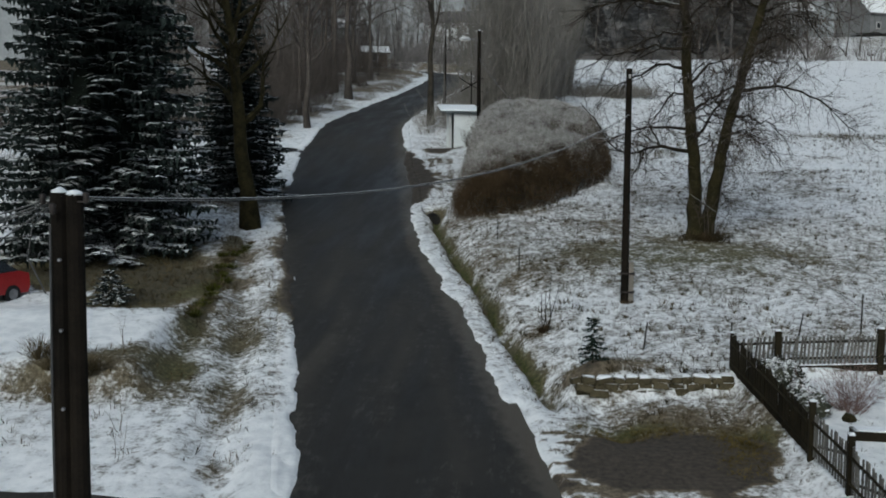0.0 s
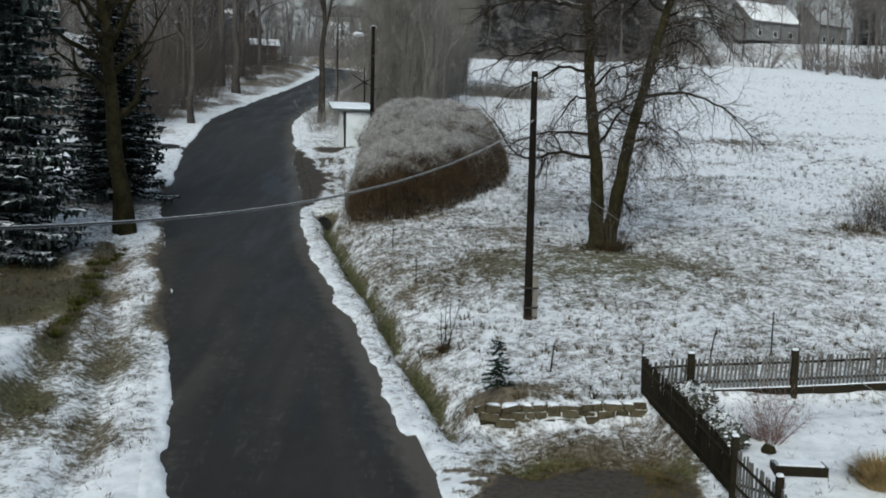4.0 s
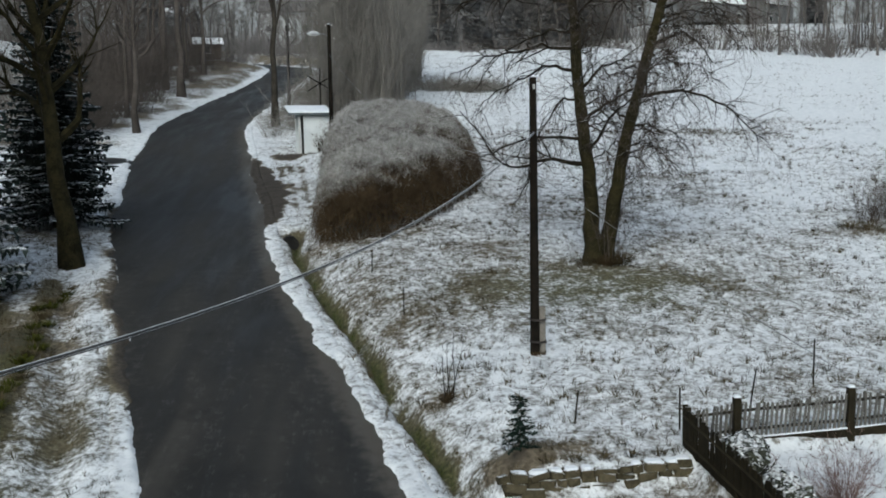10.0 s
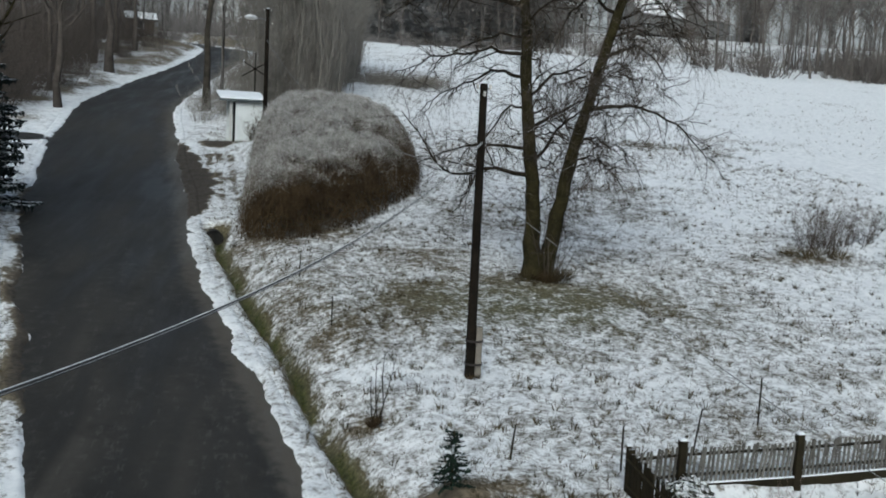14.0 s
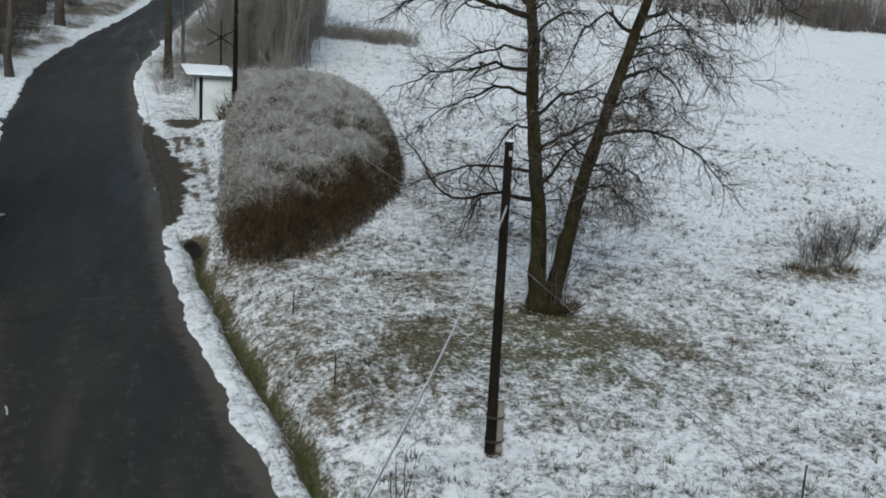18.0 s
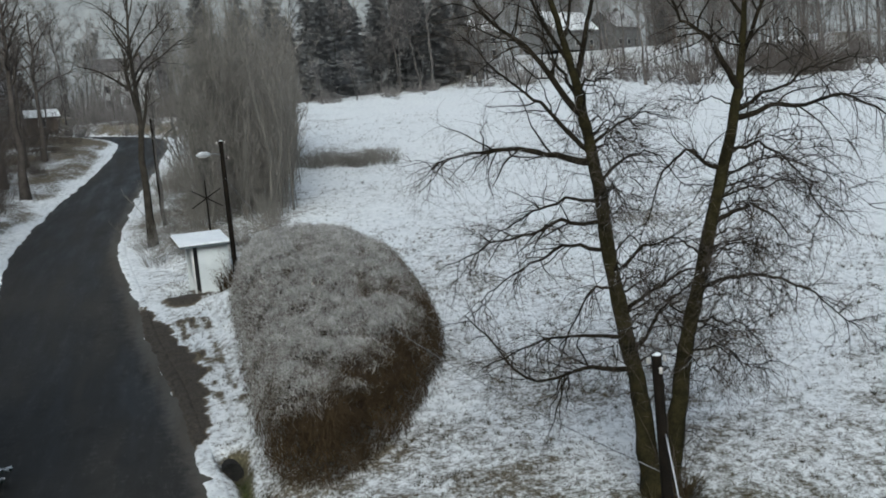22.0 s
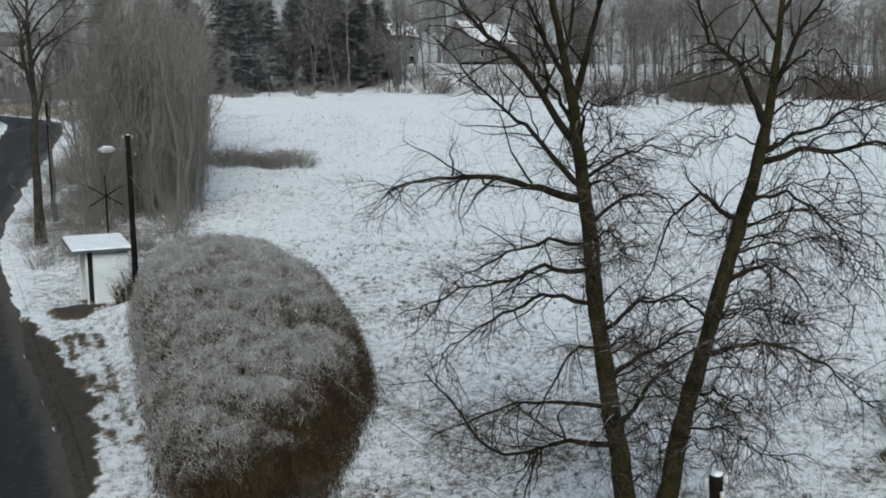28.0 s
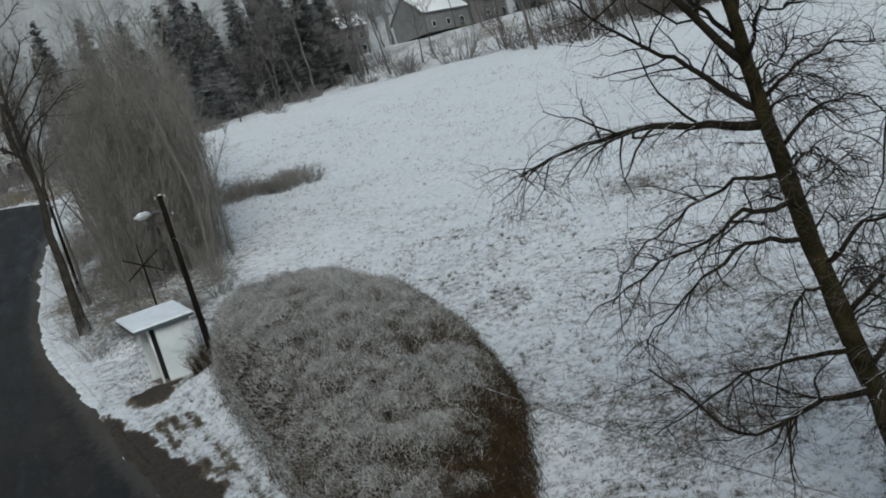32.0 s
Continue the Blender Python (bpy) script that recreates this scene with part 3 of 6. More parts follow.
def sheet(name, xs, ys, zs, material, attrs):
    nx, ny = len(xs), len(ys)
    X, Y = np.meshgrid(xs, ys)
    co = np.stack([X, Y, zs], -1).reshape(-1, 3)
    i = (np.arange(ny - 1)[:, None] * nx + np.arange(nx - 1)).ravel()
    quads = np.stack([i, i + 1, i + nx + 1, i + nx], 1)
    me = bpy.data.meshes.new(name)
    me.vertices.add(len(co))
    me.vertices.foreach_set("co", co.ravel())
    me.loops.add(quads.size)
    me.loops.foreach_set("vertex_index", quads.ravel())
    me.polygons.add(len(quads))
    me.polygons.foreach_set("loop_start", np.arange(0, quads.size, 4))
    me.polygons.foreach_set("loop_total", np.full(len(quads), 4))
    me.update(calc_edges=True)
    for key, val in attrs.items():
        me.attributes.new(key, 'FLOAT', 'POINT').data.foreach_set("value", np.asarray(val, np.float32).ravel())
    me.shade_smooth()
    me.materials.append(material)
    return new(name, me)


gx = graded([(-700, 60), (-120, 6), (-32, 0.7), (-22, 0.2), (10, 0.2), (30, 0.8), (120, 6), (700, 60)])
gy = graded([(-90, 6), (-20, 0.4), (-15, 0.2), (30, 0.25), (60, 0.6), (150, 1.6), (300, 8), (880, 60)])
GX, GY_ = np.meshgrid(gx, gy)
GZ_, BARE, GREEN, DIRT = land(GX, GY_)
ground = sheet("ground", gx, gy, GZ_, GROUND, {"bare": BARE, "green": GREEN, "dirt": DIRT})
tagged(ground, "snow-dusted meadow with brown grass showing through", "ground", kind="structure")


def build_road():
    g = Geo()
    edge = []
    n = 13
    d = np.gradient(MID, axis=0)
    d = d / np.linalg.norm(d, axis=1)[:, None]
    rng = np.random.RandomState(5)
    for i, ((x, y), t) in enumerate(zip(MID, d)):
        nrm = (t[1], -t[0])
        half = float(np.interp(y, HALF_Y, HALF_W))
        rag = (0.03 * rng.randn(), 0.03 * rng.randn())
        for k in range(n):
            u = -1 + 2 * k / (n - 1)
            w = u * (half + (rag[0] if u < 0 else rag[1]) * (abs(u) > 0.95) + 0.30)
            z = float(np.interp(y, ROAD_Y, ROAD_Z)) + 0.05 * (1 - u * u) 
            g.v.append(Vector((x + nrm[0] * w, y + nrm[1] * w, z)))
            edge.append(max(0.0, (abs(u) - 0.6) / 0.4) * (1.0 if u > 0 else 0.35))
    for i in range(len(MID) - 1):
        for k in range(n - 1):
            a = i * n + k
            g.f.append((a, a + 1, a + n + 1, a + n))
    me = g.mesh("road", True)
    me.attributes.new("edge", 'FLOAT', 'POINT').data.foreach_set("value", np.array(edge, np.float32))
    me.materials.append(ASPHALT)
    tagged(new("road", me), "damp dark grey asphalt village road curving uphill", "road", kind="structure")


build_road()


def verge(name, side, y0, y1, label):
    """The ragged lip of snow or earth along one edge of the road."""
    m = smooth_curve(MID_X, MID_Y, 0.13)
    m = m[(m[:, 1] > y0) & (m[:, 1] < y1)]
    d = np.gradient(m, axis=0)
    d = d / np.linalg.norm(d, axis=1)[:, None]
    half = np.interp(m[:, 1], HALF_Y, HALF_W)
    w = np.concatenate([np.arange(-0.34, 0.5, 0.07), np.array((0.56, 0.64))])
    X = m[:, :1] + side * d[:, 1:] * (half[:, None] + w)
    Y = m[:, 1:] - side * d[:, :1] * (half[:, None] + w)
    z, bare, green, dirt = land(X, Y)
    rz = np.interp(m[:, 1], ROAD_Y, ROAD_Z)[:, None]
    e = w + 0.05 * wave(0.8 * X + 0.6 * Y, 0.8 * Y - 0.6 * X, 0.62, 41) + 0.09 * wave(0.5 * X + 0.86 * Y, 0.5 * Y - 0.86 * X, 1.7, 42) + 0.15 * wave(X, Y, 5.0, 43)
    e = e - 0.35 * sm(wave(X, Y, 2.6, 44), 0.75, 1.2)
    lift = np.maximum(z, rz + 0.05 + 0.035 * wave(X, Y, 0.5, 45)) + 0.025
    Z = rz - 0.07 + (lift - rz + 0.07) * sm(e, -0.02, 0.2)
    Z = np.where(w > 0.6, z - 0.05, Z)
    tail = (sm(m[:, 1] - y0, 0.0, 1.4) * sm(y1 - m[:, 1], 0.0, 1.4))[:, None]
    Z = Z * tail + (np.minimum(z, rz) - 0.12) * (1 - tail)
    n, k = Z.shape
    me = bpy.data.meshes.new(name)
    co = np.stack([X, Y, Z], -1).reshape(-1, 3)
    faces = [(i * k + j, i * k + j + 1, i * k + k + j + 1, i * k + k + j) if side > 0 else (i * k + k + j, i * k + k + j + 1, i * k + j + 1, i * k + j) for i in range(n - 1) for j in range(k - 1)]
    me.from_pydata(co, [], faces)
    for key, val in (("bare", bare), ("green", green), ("dirt", dirt)):
        me.attributes.new(key, 'FLOAT', 'POINT').data.foreach_set("value", np.asarray(val, np.float32).ravel())
    me.shade_smooth()
    me.materials.append(GROUND)
    tagged(new(name, me), label, "verge", kind="structure")


verge("verge_left", -1, -13.6, 120, "ragged lip of old snow along the road")
verge("verge_left", -1, -45, -16.4, "ragged lip of old snow along the road")
verge("verge_right", 1, -45, -14.4, "ragged lip of snow and earth along the road")
verge("verge_right", 1, -9.2, 120, "ragged lip of snow and earth along the road")


def backdrop():
    """Backdrop ring of wooded hills far beyond the houses, its mist painted and glowing."""
    g = Geo()
    n = 96
    for i in range(n):
        a = 2 * math.pi * i / n
        r = 620
        for k, h in enumerate((-60, 20, 165 + 14 * noise.noise((math.cos(a) * 3, math.sin(a) * 3, 0)) + 8 * noise.noise((math.cos(a) * 11, math.sin(a) * 11, 4)))):
            g.v.append(Vector((math.cos(a) * r, 60 + math.sin(a) * r, h + 35 * max(0.0, math.sin(a)))))
    for i in range(n):
        for k in range(2):
            a, b = i * 3 + k, ((i + 1) % n) * 3 + k
            g.f.append((b, a, a + 1, b + 1))
    m, nt, nn, ln, bs = nodes_of("painted_mist_hills")
    # mist is painted as pale grey; the same colour also glows
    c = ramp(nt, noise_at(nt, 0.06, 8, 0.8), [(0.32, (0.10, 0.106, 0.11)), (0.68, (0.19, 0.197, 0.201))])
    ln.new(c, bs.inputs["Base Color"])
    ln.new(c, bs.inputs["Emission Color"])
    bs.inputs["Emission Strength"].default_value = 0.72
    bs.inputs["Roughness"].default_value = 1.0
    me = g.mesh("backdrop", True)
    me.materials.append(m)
    tagged(new("backdrop", me), "backdrop ring of wooded hills, mist painted in, faintly glowing", "hills", kind="structure")


backdrop()

# ---- utility poles and cables ----
WIRE = M("patchy_snow_wire", (0.03, 0.03, 0.03), (0.30, 0.30, 0.30), 0.7, 1.1, 6, snow=0.1, relief=0.1)
def pole(name, x, y, h, lean, label, r0=0.14, r1=0.10):
    z = gz(x, y)
    p = thing(name, (x, y, z - 0.02), label, "utility pole", "wooden utility poles")
    pts = [(lean[0] * t, lean[1] * t, -0.4 + (h + 0.4) * t) for t in (0, 0.1, 0.3, 0.5, 0.7, 0.85, 1.0)]
    part("pole_shaft", Geo().tube(pts, [r0 + (r1 - r0) * t for t in (0, 0.1, 0.3, 0.5, 0.7, 0.85, 1.0)], 12), POLEWOOD, p, smooth=False)
    top = Vector((lean[0], lean[1], h))
    g = Geo().tube([top + Vector((0, 0, -0.01)), top + Vector((0.01, 0, 0.025)), top + Vector((0, 0.01, 0.05))], [r1 * 1.02, r1 * 0.9, r1 * 0.35], 10)
    part("snow_cap", g, SNOWLAY, p, "small cap of snow", True)
    return p, top + Vector((x, y, z - 0.02))


def insulators(p, at, spots, glaze=None):
    for dx, dy, dz in spots:
        b = at + Vector((dx, dy, dz)) - p.location
        part("bracket", Geo().tube([at - p.location + Vector((0, 0, dz)), b], [0.014, 0.012], 6), RUST, p)
        part("insulator", Geo().tube([b + Vector((0, 0, -0.02)), b, b + Vector((0, 0, 0.05)), b + Vector((0, 0, 0.09)), b + Vector((0, 0, 0.11))],
                                     [0.015, 0.04, 0.03, 0.042, 0.012], 8), glaze or PORCELAIN, p, "brown glazed insulator" if glaze else "white porcelain insulator", True)


def cable(name, a, b, sag, r, label, material=None, n=40):
    a, b = Vector(a), Vector(b)
    mid = (a + b) / 2
    pts = []
    for i in range(n + 1):
        t = i / n
        p = a.lerp(b, t)
        p.z -= sag * 4 * t * (1 - t)
        pts.append(p - mid)
    ob = single(name, Geo().tube(pts, [r] * (n + 1), 5), material or CABLE, mid, label, "cable", "overhead cables", smooth=True)
    return ob


pole_near, top1 = pole("utility_pole", -8.62, -21.25, 7.25, (0.05, 0.0), "pair of dark tarred wooden poles bolted together, snow-capped", 0.125, 0.10)
tw = [(0.20 + 0.02 * t, 0.03, -0.4 + 7.63 * t) for t in (0, 0.25, 0.5, 0.75, 1.0)]
part("twin_shaft", Geo().tube(tw, [0.125, 0.12, 0.115, 0.105, 0.10], 12), POLEWOOD, pole_near)
part("snow_cap", Geo().tube([(0.22, 0.03, 7.22), (0.22, 0.03, 7.255), (0.22, 0.03, 7.28)], [0.102, 0.09, 0.035], 10), SNOWLAY, pole_near, "small cap of snow", True)
insulators(pole_near, top1, [(0.34, -0.05, -0.10), (-0.2, 0.02, -0.12), (0.02, -0.2, -0.22)], RUST)
for k in (0.6, 1.4, 2.3, 3.4, 4.6):
    part("bolt", Geo().tube([(0.1, -0.15, 7.1 - k), (0.1, -0.11, 7.1 - k)], [0.02, 0.02], 6), STEEL, pole_near)
part("down_cable", Geo().tube([(0.0, -0.13, 6.9), (-0.02, -0.14, 5), (-0.02, -0.15, 3), (-0.02, -0.15, 0.2)], [0.012] * 4, 5), CABLE, pole_near)
part("cable_loop", Geo().tube([(-0.05, 0.0, 7.1), (-0.3, 0.05, 6.85), (-0.36, 0.05, 6.5), (-0.12, -0.02, 6.1)], [0.01] * 4, 5), CABLE, pole_near)

pole_field, top2 = pole("utility_pole", 0.0, 0.0, 7.45, (0.0, 0.0), "dark wooden utility pole strapped to a short concrete stub", 0.135, 0.095)
part("stub", Geo().box((0.20, -0.02, 0.45), (0.16, 0.16, 1.7), chamfer=0.02), CONCRETE, pole_field, "pale concrete stub post")
for z in (0.35, 0.95):
    part("strap", Geo().tube([(0.085, 0, z - 0.03), (0.085, 0, z + 0.03)], [0.235, 0.235], 14, cap=False), RUST, pole_field)
insulators(pole_field, top2, [(0.16, 0.0, -0.12), (-0.16, 0.0, -0.12), (0.0, -0.15, -0.3)])

pole_lamp, top3 = pole("utility_pole", -6.32, 36.5, 7.7, (0.0, 0.0), "dark wooden pole carrying a street lamp beside the shelter", 0.15, 0.11)
insulators(pole_lamp, top3, [(0.2, 0, -0.1), (-0.2, 0, -0.1), (0.3, 0, -0.9)])
part("lamp_arm", Geo().tube([(0, 0, 7.0), (-0.35, -0.2, 7.1), (-0.75, -0.42, 7.08)], [0.03] * 3, 6), STEEL, pole_lamp)
lh = part("lamp_head", Geo().tube([(-0.6, -0.34, 7.06), (-0.75, -0.43, 7.1), (-1.05, -0.6, 7.1), (-1.3, -0.74, 7.06)], [0.06, 0.13, 0.14, 0.05], 8), LAMPGREY, pole_lamp, "pale grey street lamp head dusted with snow", True)
part("lamp_glass", Geo().tube([(-0.8, -0.455, 6.99), (-1.2, -0.68, 6.98)], [0.07, 0.05], 8), PORCELAIN, lh)

cable("overhead_cable", top1 + Vector((0.1, 0.02, -0.05)), top2 + Vector((0.0, -0.13, -1.45)), 0.8, 0.015, "thick overhead cable topped with a line of snow")
cable("overhead_cable", top1 + Vector((0.1, 0.02, -0.075)), top2 + Vector((0.02, -0.13, -1.47)), 0.80, 0.007, "thin overhead cable hung under the thick one")
cable("overhead_cable", Vector((0, 0.1, 5.1)), Vector((-6.32, 36.4, 11.57)), 1.36, 0.011, "thin overhead cable with patches of snow above the bush", WIRE)
cable("overhead_cable", Vector((0.1, -0.1, 4.75)), Vector((9.75, -14.7, -2.2)), 0.4, 0.009, "thin service cable dropping past the tree to the garden", WIRE)
for k, (dx, dy, dz) in enumerate(((-9, 3.0, 0.2), (-9.5, 1.5, -0.6), (-9, -1.0, -0.9), (-8.5, 5.5, -1.6))):
    cable("overhead_cable", top1 + Vector((-0.15, 0.02, -0.08 - 0.03 * k)), top1 + Vector((dx, dy, dz - 0.5)), 0.6, 0.010, "thin overhead cable off the near pole", n=20)
for x, y, h in ((-10.6, 62.0, 7.4),):
    pole("utility_pole", x, y, h, (0, 0), "thin wooden utility pole by the far road", 0.12, 0.09)



# ---- bus shelter ----
def shelter():
    x, y, rz = -7.68, 39.75, 10.0
    z = 5.45
    s = thing("bus_shelter", (x, y, z), "small white plastered bus shelter with a snow-covered flat roof", "bus shelter", rz=rz)
    w, d, h, t = 2.0, 1.8, 2.52, 0.14
    part("front_wall", Geo().box((0.17, -d / 2, h / 2), (w - 0.34, t, h), chamfer=0.02), PLASTER, s, "white plastered blank wall")
    part("side_wall", Geo().box((w / 2 - t / 2, 0, h / 2), (t, d - t - 0.004, h)), PLASTER, s)
    part("back_wall", Geo().box((0, d / 2, h / 2 + 0.15), (w, t, h + 0.3), chamfer=0.02), PLASTER, s)
    part("door_post", Geo().box((-w / 2 + 0.05, -d / 2, h / 2), (0.1, 0.1, h)), TRIMWHITE, s)
    part("floor_slab", Geo().box((0, 0, 0.0), (w + 0.1, d + 0.1, 0.10)), CONCRETE, s, "damp concrete slab")
    # panel added so that the opening looks dark and shaded
    part("partition", Geo().box((-0.6, 0.1, h / 2), (0.05, d - 0.5, h - 0.06)), DARKIN, s, "added dark panel for the shade inside the shelter")
    part("bench", Geo().box((0.55, 0, 0.45), (0.35, d - 0.4, 0.05)), OLDWOOD, s)
    # sheet over the inner wall, painted dark for the shade indoors
    part("inner_lining", Geo().box((w / 2 - t - 0.012, 0, h / 2), (0.02, d - 0.32, h - 0.1)), DARKIN, s, "inner lining painted dark as shade")
    tilt = Euler((radians(11), radians(0), 0)).to_matrix()
    part("roof", Geo().box((-0.25, 0, h + 0.33), (2.8, 2.7, 0.10), tilt), OLDWOOD, s, "thin dark roof slab with overhang")
    g = Geo()
    g.box((-0.25, -1.335, h + 0.06), (2.82, 0.03, 0.10), tilt)
    part("fascia", g, M("blue_grey_fascia", (0.07, 0.095, 0.105), (0.12, 0.15, 0.16), 0.6, 2, 20, relief=0.1), s, "blue-grey painted fascia board")
    part("roof_snow", Geo().box((-0.25, 0, h + 0.43), (2.8, 2.7, 0.10), tilt, taper=0.97), SNOWLAY, s, "even layer of fresh snow")
    b = thing("leaning_board", (x + 1.0, y - 1.15, z + 0.03), "short pale board leaning on the shelter wall", "board", rz=rz)
    part("plank", Geo().box((0, 0.1, 0.32), (0.5, 0.05, 0.68), Euler((radians(-20), 0, radians(10))).to_matrix()), TRIMWHITE, b)


shelter()


# ---- twig bush between shelter and ditch ----
BUSH = ((-6.5, 15.2), (-5.9, 13.4), (-4.9, 12.5), (-3.5, 13.7), (-2.0, 15.6), (-0.6, 18.4), (0.9, 21.6), (1.7, 25.5), (1.8, 29.6), (1.2, 33.2), (0.1, 36.6), (-1.6, 38.8),
        (-3.8, 40.0), (-5.3, 39.3), (-6.2, 37.6), (-6.5, 35.2), (-6.8, 32.4), (-6.7, 26.0), (-6.7, 20.0))


def bush_field(x, y):
    """How far inside the bush's outline a point lies (0 at its edge)."""
    n = len(BUSH)
    best, inside = 1e9, False
    for i in range(n):
        (x0, y0), (x1, y1) = BUSH[i], BUSH[(i + 1) % n]
        dx, dy = x1 - x0, y1 - y0
        t = max(0, min(1, ((x - x0) * dx + (y - y0) * dy) / (dx * dx + dy * dy)))
        best = min(best, math.hypot(x - x0 - t * dx, y - y0 - t * dy))
        if (y0 > y) != (y1 > y) and x < (x1 - x0) * (y - y0) / (y1 - y0) + x0:
            inside = not inside
    return best if inside else -best


def tussock(x, y):
    """How near a point lies to the middle of one of the bush's clumps, about -0.4 to 0.5."""
    w = 0.35 * noise.noise((x * 0.9, y * 0.9, 7))
    d = noise.voronoi((x * 1.25 + w, y * 1.25 - w, 0.5))[0]
    return 0.5 - d[0] + 0.35 * noise.noise((x * 0.45, y * 0.45, 2))


def bush_height(x, y, d):
    top = 1.9 + 1.35 * min(1, max(0, (y - 14) / 14)) - 0.7 * min(1, max(0, (y - 31) / 8)) + 0.34 * noise.noise((x * 0.6, y * 0.6, 3)) + 0.50 * tussock(x, y)
    t = min(1.0, max(0.0, d) / (1.6 + 1.3 * min(1, max(0, (y - 15) / 8))))
    return top * math.sqrt(max(0.0, 1 - (1 - t) ** 2.4))


def big_bush():
    rng = random.Random(4)
    hb = thing("bush", (-2.5, 23.5, gz(-2.5, 23.5)), "broad dome of dense brown twigs, frosted grey on top", "bush")
    o = hb.location
    gzc = {}

    def base(x, y):
        key = (round(x * 2), round(y * 2))
        if key not in gzc:
            gzc[key] = gz(key[0] / 2, key[1] / 2)
        return gzc[key]
    # solid core under the twigs, coloured as their inner shade
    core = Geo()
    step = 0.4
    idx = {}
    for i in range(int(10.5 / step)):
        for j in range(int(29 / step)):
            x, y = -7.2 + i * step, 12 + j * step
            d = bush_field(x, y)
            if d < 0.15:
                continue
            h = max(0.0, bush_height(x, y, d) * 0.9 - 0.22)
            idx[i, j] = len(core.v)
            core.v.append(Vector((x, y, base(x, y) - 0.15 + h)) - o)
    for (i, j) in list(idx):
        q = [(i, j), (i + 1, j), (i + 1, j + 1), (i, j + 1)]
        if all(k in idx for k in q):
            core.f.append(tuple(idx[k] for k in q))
    part("inner_mass", core, CORE, hb, "solid core painted dark for the shade between inner twigs")
    brown, half, frost = Geo(), Geo(), Geo()
    made = 0
    while made < 115000:
        x, y = rng.uniform(-7, 2.2), rng.uniform(12.3, 40.2)
        d = bush_field(x, y)
        if d < 0.02:
            continue
        made += 1
        h = bush_height(x, y, d)
        b = base(x, y)
        e = 0.55
        nx = bush_height(x - e, y, bush_field(x - e, y)) - bush_height(x + e, y, bush_field(x + e, y))
        ny = bush_height(x, y - e, bush_field(x, y - e)) - bush_height(x, y + e, bush_field(x, y + e))
        out = Vector((nx, ny, 2 * e)).normalized()
        steep = 1 - out.z
        hh = h if rng.random() > steep * 0.9 else h * rng.uniform(0.12, 1.0)
        dirn = (out + Vector((rng.gauss(0, 0.8), rng.gauss(0, 0.8), 0.2 + rng.gauss(0, 0.5)))).normalized()
        ln = rng.uniform(0.08, 0.36)
        p1 = Vector((x, y, b + hh)) + out * rng.uniform(-0.05, 0.20) - o
        p0 = p1 - dirn * ln
        side = dirn.cross(Vector((rng.gauss(0, 1), rng.gauss(0, 1), rng.gauss(0, 1)))).normalized() * rng.uniform(0.005, 0.010)
        rime = out.z - 0.28 * out.x + 0.60 * out.y + 0.22 * noise.noise((x * 1.3, y * 1.3, 5)) + 1.0 * tussock(x, y) - 0.02 + rng.gauss(0, 0.24) + 0.42 * max(-1.3, min(0.6, (y - 16.2 - 0.30 * (x + 6.5)) / 3.0))
        g = brown if hh < 0.5 * h or rime < 0.52 else half if rime < 0.86 or rng.random() < 0.2 else frost
        bend = dirn.cross(side).normalized() * rng.uniform(-0.06, 0.06)
        m = (p0 + p1) / 2 + bend
        n0 = len(g.v)
        g.v += [p0 - side, p0 + side, m + side, m - side, p1]
        g.f += [(n0, n0 + 1, n0 + 2, n0 + 3), (n0 + 3, n0 + 2, n0 + 4)]
    n = len(BUSH)
    for k in range(26000):
        i = rng.randrange(n)
        (x0, y0), (x1, y1) = BUSH[i], BUSH[(i + 1) % n]
        s = rng.random()
        x, y = x0 + (x1 - x0) * s, y0 + (y1 - y0) * s
        ox, oy = (y1 - y0), -(x1 - x0)
        q = math.hypot(ox, oy)
        out = Vector((ox / q, oy / q, 0))
        hh = rng.random() ** 0.8
        depth = 0.25 + 1.1 * hh ** 2.2 + 0.12 * rng.gauss(0, 1)
        p1 = Vector((x, y, base(x, y) + 0.05 + hh * 2.05)) - out * depth + out * 0.3 - o
        dirn = (out * rng.uniform(-0.2, 0.7) + Vector((rng.gauss(0, 0.3), rng.gauss(0, 0.3), 1.0))).normalized()
        ln = rng.uniform(0.2, 0.6)
        p0 = p1 - dirn * min(ln, hh * 2.0 + 0.15)
        side = dirn.cross(Vector((rng.gauss(0, 1), rng.gauss(0, 1), rng.gauss(0, 1)))).normalized() * rng.uniform(0.006, 0.014)
        g = (half if rng.random() < 0.6 else frost) if out.x < -0.4 and y > 19 and hh > 0.25 and rng.random() < 0.75 else brown
        n0 = len(g.v)
        g.v += [p0 - side, p0 + side, p1]
        g.f.append((n0, n0 + 1, n0 + 2))
    part("twig_mass", brown, BUSHTWIG, hb, "brown bare twigs", kind="stuff")
    part("half_frosted_twig_mass", half, MIDFROST, hb, "brownish grey twigs with a little frost", kind="stuff")
    part("frosted_twig_mass", frost, FROST, hb, "grey frosted twig tips", kind="stuff")


big_bush()


# ---- bare trees ----
def wander(rng, p, d, length, n, droop, jitter):
    """A bending line of n steps from p along d, sinking (or rising) by droop."""
    pts = [Vector(p)]
    d = Vector(d).normalized()
    for i in range(n):
        d = (d + Vector((rng.gauss(0, jitter), rng.gauss(0, jitter), rng.gauss(0, jitter) * 0.6 - droop))).normalized()
        pts.append(pts[-1] + d * (length / n))
    return pts


def along(pts, t):
    k = t * (len(pts) - 1)
    i = min(int(k), len(pts) - 2)
    return pts[i].lerp(pts[i + 1], k - i), (pts[i + 1] - pts[i]).normalized()


